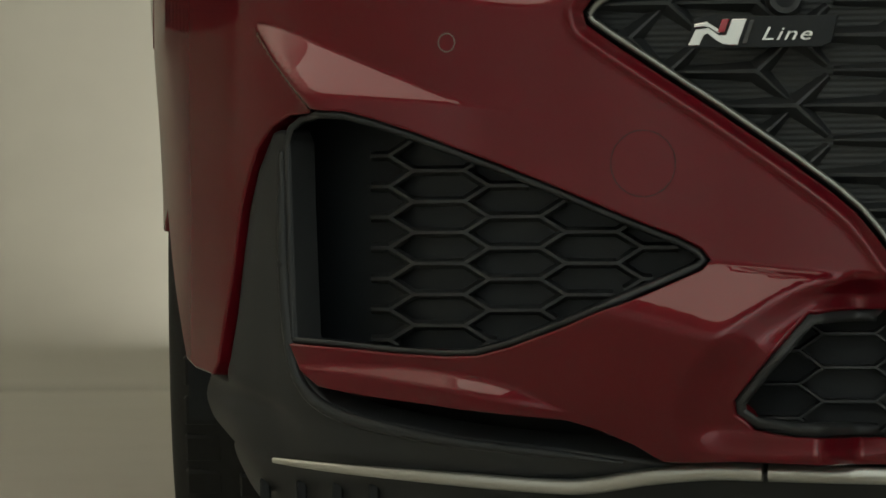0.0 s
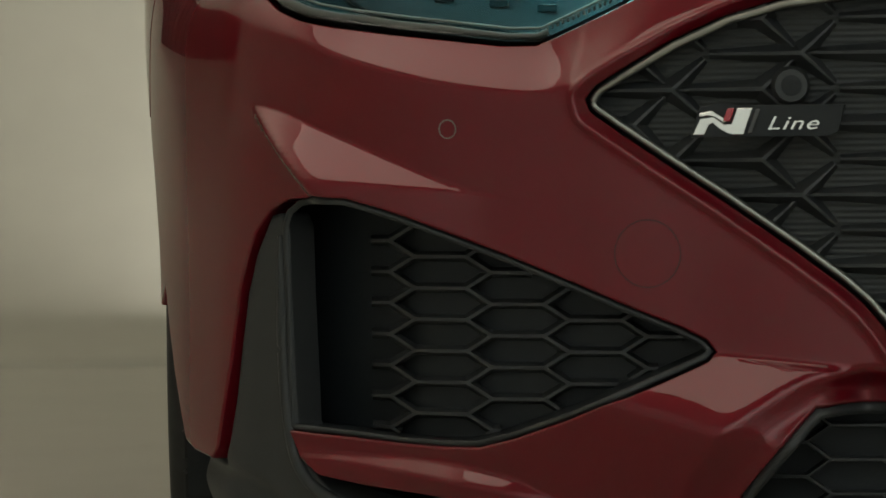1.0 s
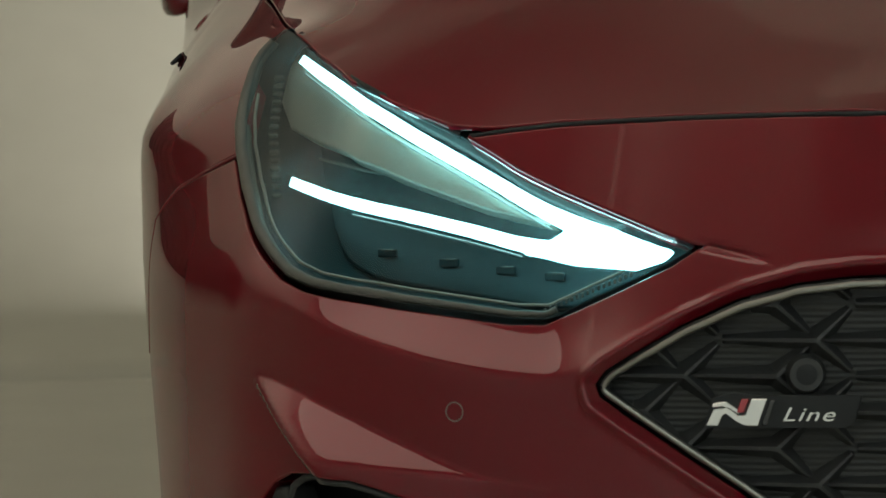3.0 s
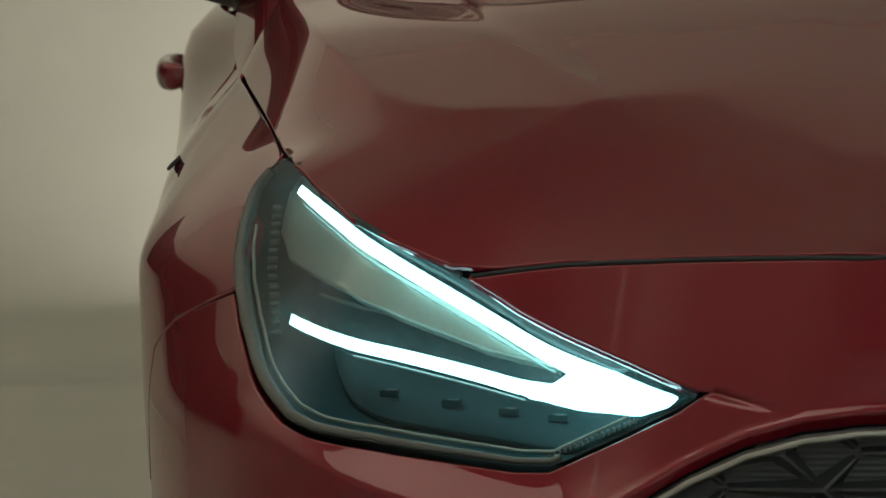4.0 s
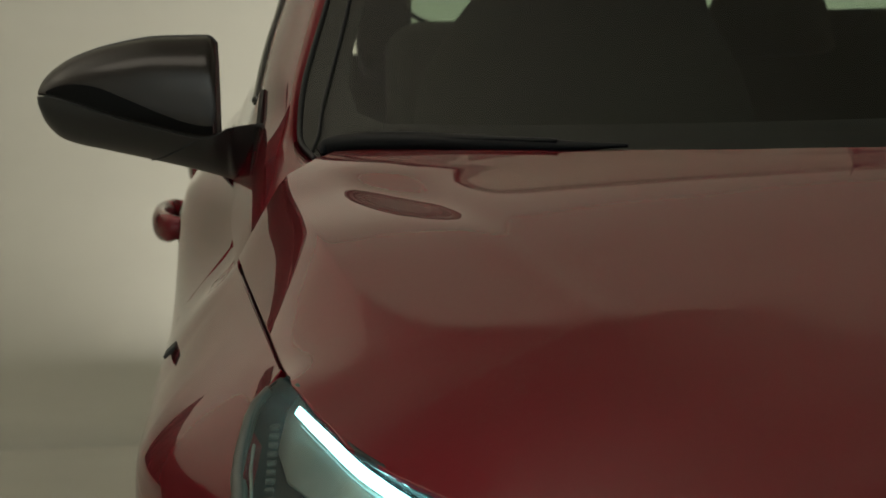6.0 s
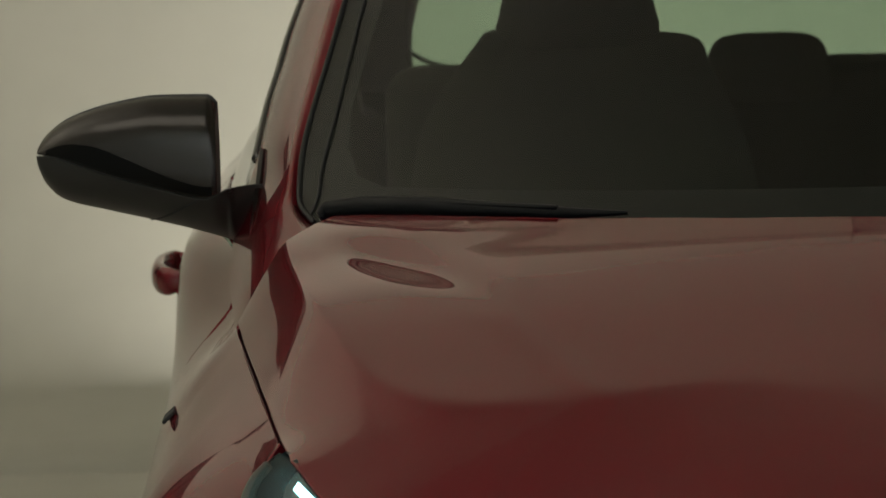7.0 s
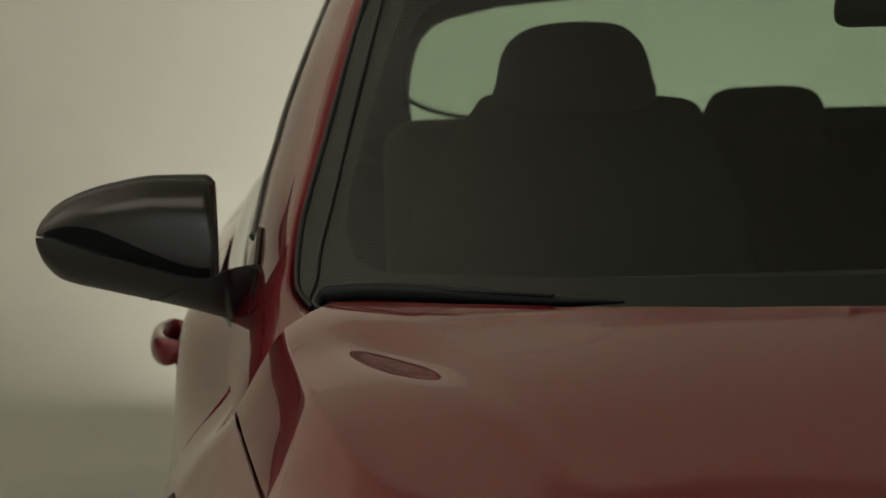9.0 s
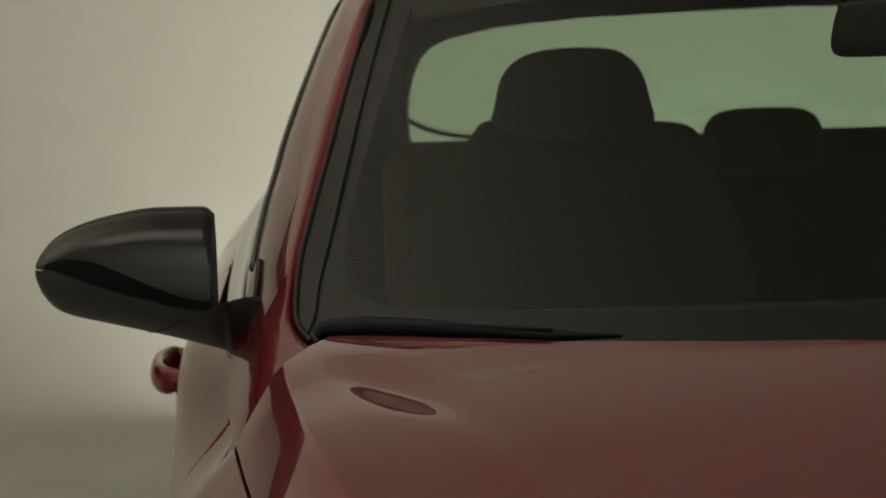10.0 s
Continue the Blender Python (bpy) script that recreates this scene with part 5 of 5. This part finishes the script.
cap_line = [(s, mir_top(s) - .001) for s in np.linspace(.8265, 1.024, 40)] + [(s, mir_split(s) + .001) for s in np.linspace(1.024, .8265, 30)]
low_line = [(s, mir_split(s) - .001) for s in np.linspace(.772, 1.0245, 36)] + [(s, mir_low(s) + .001) for s in np.linspace(1.0245, .772, 40)]
all_line = [(s, mir_top(s) - .001) for s in np.linspace(.8265, 1.024, 40)] + [(s, mir_low(s) + .001) for s in np.linspace(1.024, .8265, 30)]
for sign in (1, -1):
    mirror = new("door_mirror")
    mirror.parent = car
    tagged(mirror, "black door mirror on a short arm")
    for name, line, front, material, label in (("mirror_cap", cap_line, True, MIRRORCAP, "satin black upper cap"), ("mirror_base", low_line, True, MIRRORLOW, "black lower shell and arm"), ("mirror_back", all_line, False, BLACK, "black rear shell")):
        m = skin(mirror_skin(front), (-0.2, -1 if front else 1, 0), line, (), 0.0038, 0.0008, 0.004)
        put(name, m if sign == 1 else flip(m), material, mirror, label)
    f = mirror_skin(True)
    fb = mirror_skin(False)
    zs = np.linspace(1.0, mir_top(.827) - .001, 16)
    ring = [f(.827, z) for z in zs] + [fb(.827, z) for z in zs[::-1]]
    make("mirror_end", [Vector((p.x * sign, p.y, p.z)) for p in ring], [tuple(range(32))], BLACK, mirror)
    band = [(q, mir_split(q) + .0022) for q in np.linspace(.832, 1.014, 36)] + [(q, mir_split(q) + .0035 + strip_high(q)) for q in np.linspace(1.014, .832, 36)]
    m = skin(lambda q, z: f(q, z) - Vector((0, .0012, 0)), (-0.2, -1, 0), band, (), 0.004, 0.0005, 0.002)
    put("indicator_strip", m if sign == 1 else flip(m), STRIPM, mirror, "black indicator strip")
    seam_pts = [f(q, z) - Vector((0, .0006, 0)) for q, z in ((.850, 1.014), (.868, 1.004), (.885, .996), (.902, .9905))]
    put("mirror_seam", tube([(p.x * sign, p.y, p.z) for p in seam_pts], .0012, 20, 6), MATTE, mirror)
    loop = [(1.012, 1.07), (.995, 1.087), (.94, 1.110), (.85, 1.118), (.836, 1.105), (.834, 1.03), (.85, 1.005), (.93, 1.014), (.99, 1.032), (1.006, 1.048)]
    m = skin(lambda s, z: Vector((-s, 1.551, z)), (0, 1, 0), loop, (), 0.03, 0.003, 0.006)
    put("mirror_glass", m if sign == 1 else flip(m), MIRRORM, mirror)
    tri = [[(-.784, 1.30, .955), (-.784, 1.42, .955), (-.79, 1.56, .965)], [(-.783, 1.36, .985), (-.779, 1.46, 1.02), (-.775, 1.56, 1.06)]]
    tri = [[(x * sign, y, z) for x, y, z in c] for c in tri]
    put("mirror_foot", loft(tri if sign == 1 else tri[::-1], 10, 5, 0.008), MIRRORLOW, mirror)

# ---- wheels ----
def wheel(place, sign):
    w = new("wheel")
    w.parent = car
    w.matrix_local = Matrix.Translation(place) @ pose(0, 0, 0, 0, 0, 0 if sign == 1 else 180)
    prof = [(-.112, .225), (-.116, .26), (-.112, .292), (-.098, .309), (-.06, .3165), (0, .318), (.06, .3165), (.098, .309), (.112, .292), (.116, .26), (.112, .225)]
    verts, faces = [], []
    k = 72
    for i in range(k):
        a = 2 * math.pi * i / k
        for x, r in prof:
            verts.append((x, r * math.cos(a), r * math.sin(a)))
    n = len(prof)
    for i in range(k):
        for j in range(n - 1):
            faces.append((i * n + j, i * n + j + 1, ((i + 1) % k) * n + j + 1, ((i + 1) % k) * n + j))
    tyre = make("tyre", verts, faces, RUBBER, w, "black tyre with blocky tread")
    bm = bmesh.new()
    for i in range(48):
        for x, wd in ((-.082, .036), (-.028, .040), (.028, .040), (.082, .036)):
            a = 2 * math.pi * (i + (0.5 if x > 0 else 0)) / 48
            r = .3185 if abs(x) < .05 else .3125
            b = block((wd, .030, .010), .0025, 1)
            bmesh.ops.transform(b, matrix=pose(0, 0, 0, math.degrees(a)) @ Matrix.Translation((x, 0, r - .002)), verts=b.verts)
            tmp = bpy.data.meshes.new("t")
            b.to_mesh(tmp)
            b.free()
            bm.from_mesh(tmp)
            bpy.data.meshes.remove(tmp)
    part("tread", bm, RUBBER, w)
    rp = [(-.10, .228), (-.10, .215), (-.085, .208), (.02, .195), (.09, .208), (.10, .215), (.10, .228)]
    verts, faces = [], []
    for i in range(k):
        a = 2 * math.pi * i / k
        for x, r in rp:
            verts.append((x, r * math.cos(a), r * math.sin(a)))
    n = len(rp)
    for i in range(k):
        for j in range(n - 1):
            faces.append((i * n + j, i * n + j + 1, ((i + 1) % k) * n + j + 1, ((i + 1) % k) * n + j))
    make("rim", verts, faces, ALLOY, w, "grey alloy rim")
    for i in range(5):
        for o in (-9, 9):
            b = block((.03, .030, .165), .006, 2, (-.075, 0, .125))
            bmesh.ops.transform(b, matrix=pose(0, 0, 0, 72 * i + o), verts=b.verts)
            part("spoke", b, ALLOY, w)
    b = bmesh.new()
    bmesh.ops.create_cone(b, cap_ends=True, segments=32, radius1=.055, radius2=.055, depth=.05, matrix=Matrix.Translation((-.07, 0, 0)) @ pose(0, 0, 0, 0, 90, 0))
    part("hub", b, ALLOY, w)
    b = bmesh.new()
    bmesh.ops.create_cone(b, cap_ends=True, segments=48, radius1=.15, radius2=.15, depth=.025, matrix=Matrix.Translation((.0, 0, 0)) @ pose(0, 0, 0, 0, 90, 0))
    part("brake_disc", b, ALLOY, w)


for y in (.905, 3.555):
    for sign in (1, -1):
        wheel((-.750 * sign, y, .322), sign)
        lin = []
        for x in (-.842, -.60):
            lin.append([(x * sign, y + .375 * math.cos(a), .325 + .375 * math.sin(a)) for a in np.linspace(-0.35, math.pi + 0.35, 20)])
        put("wheel_liner", loft(lin, 40, 4, 0.006), MATTE, car, "black wheel arch liner")

# ---- floor pan and inside of the car ----
part("boot_lining", block((1.46, 0.03, 0.50), 0.012, 2, (0, 3.95, .735)), DASH, car, "dark boot lining")
part("floor_pan", block((1.5, 3.6, 0.12), 0.03, 2, (0, 2.2, .22)), MATTE, car, "dark underbody")
part("bulkhead", block((1.30, 0.55, 0.40), 0.08, 3, (0, .78, .55)), MATTE, car, "dark engine bay block")
dash = [[(x, 1.02 + .28 * (abs(x) / .72) ** 2, .985) for x in np.linspace(-.70, .70, 13)], [(x, 1.30 + .12 * (abs(x) / .72) ** 2, 1.000) for x in np.linspace(-.72, .72, 13)],
        [(x, 1.60, .985) for x in np.linspace(-.74, .74, 13)], [(x, 1.68, .90) for x in np.linspace(-.74, .74, 13)], [(x, 1.62, .62) for x in np.linspace(-.74, .74, 13)]]
put("dashboard", loft(dash, 30, 20, 0.02), DASH, car, "dark soft dashboard")


def cushion(size, place, bevel, tilt=0.0, taper=None):
    bm = block(size, bevel, 5, (0, 0, 0), taper)
    bmesh.ops.transform(bm, matrix=Matrix.Translation(place) @ pose(0, 0, 0, tilt), verts=bm.verts)
    return bm


def outline_pad(pts, y0, thick, lean=0.12):
    """A padded shape from its outline seen from the front."""
    p = spline(pts, len(pts) * 4, True)
    pts = [tuple(q) for q in p]

    def f(s, z):
        d = near(p, s, z)
        k = min(d / (thick * 0.7), 1.0)
        return Vector((-s, y0 + lean * (z - 0.9) - thick * 0.5 * math.sqrt(max(1 - (1 - k) ** 2, 0)), z))
    return skin(f, (0, -1, 0), pts, (), 0.018, 0.008, thick)


for cx in (-.392, .36):
    seat = new("front_seat")
    seat.parent = car
    tagged(seat, "dark fabric front seat")
    head = [(-.107, 1.145), (-.104, 1.165), (-.094, 1.204), (-.076, 1.228), (-.05, 1.2415), (0, 1.2455), (.05, 1.2415), (.082, 1.228), (.102, 1.204), (.112, 1.165), (.115, 1.145), (.09, 1.10), (-.09, 1.10)]
    sp = [(s - cx, z) for s, z in head]
    put("headrest", outline_pad(sp, 2.38, .10), FABRIC, seat, "dark fabric headrest")
    bk = [(-.26, .55), (-.25, .80), (-.215, 1.00), (-.175, 1.09), (-.156, 1.135), (-.10, 1.148), (.0, 1.15), (.112, 1.156), (.145, 1.130), (.190, 1.07), (.222, 1.00), (.25, .80), (.26, .55)]
    put("backrest", outline_pad([(s - cx, z) for s, z in bk], 2.36, .14, .25), FABRIC, seat, "dark fabric backrest")
    part("seat_cushion", cushion((.50, .52, .16), (cx, 2.02, .52), .06, 8), FABRIC, seat)
    part("seat_base", cushion((.42, .45, .12), (cx, 2.05, .38), .02), MATTE, seat)
bench = new("rear_seat")
bench.parent = car
tagged(bench, "dark fabric rear bench seat")
part("backrest", cushion((1.30, .16, .62), (0, 3.16, .755), .05, -14), FABRIC, bench)
part("seat_cushion", cushion((1.30, .52, .18), (0, 2.86, .50), .06, 6), FABRIC, bench)
for cx, w in ((-.096, .097), (-.37, .155), (.34, .155)):
    top = 1.108 if w < .12 else 1.104
    hd = [(-w * .98, 1.04), (-w * .97, 1.062), (-w * .90, top - .024), (-w * .74, top - .008), (-w * .45, top - .001), (0, top), (w * .45, top - .001), (w * .74, top - .008), (w * .90, top - .024), (w * .97, 1.062), (w * .98, 1.04), (w * .9, 1.0), (-w * .9, 1.0)]
    put("headrest", outline_pad([(s - cx, z) for s, z in hd], 3.13, .08), FABRIC, bench)
im = new("rear_view_mirror")
im.parent = car
tagged(im, "dark inside rear view mirror")
mp = [(.139, 1.275), (.136, 1.30), (.128, 1.322), (.11, 1.33), (-.11, 1.33), (-.128, 1.322), (-.136, 1.30), (-.139, 1.275), (-.128, 1.261), (-.09, 1.2585), (.09, 1.2585), (.128, 1.261)]
put("mirror_shell", outline_pad(mp, 1.57, .035, 0), MATTE, im)
put("mirror_stem", tube([(0, 1.585, 1.32), (0, 1.60, 1.36), (0, 1.64, 1.39)], .015, 12, 8), MATTE, im)
lining = [[(x, y, z - .05 - .04 * (x / .6) ** 2) for x in np.linspace(-.60, .60, 9)] for y, z in ((1.95, 1.40), (2.4, 1.44), (3.0, 1.44), (3.66, 1.37))]
put("headliner", loft(lining, 20, 10, 0.01), LINER, car, "pale grey headliner")
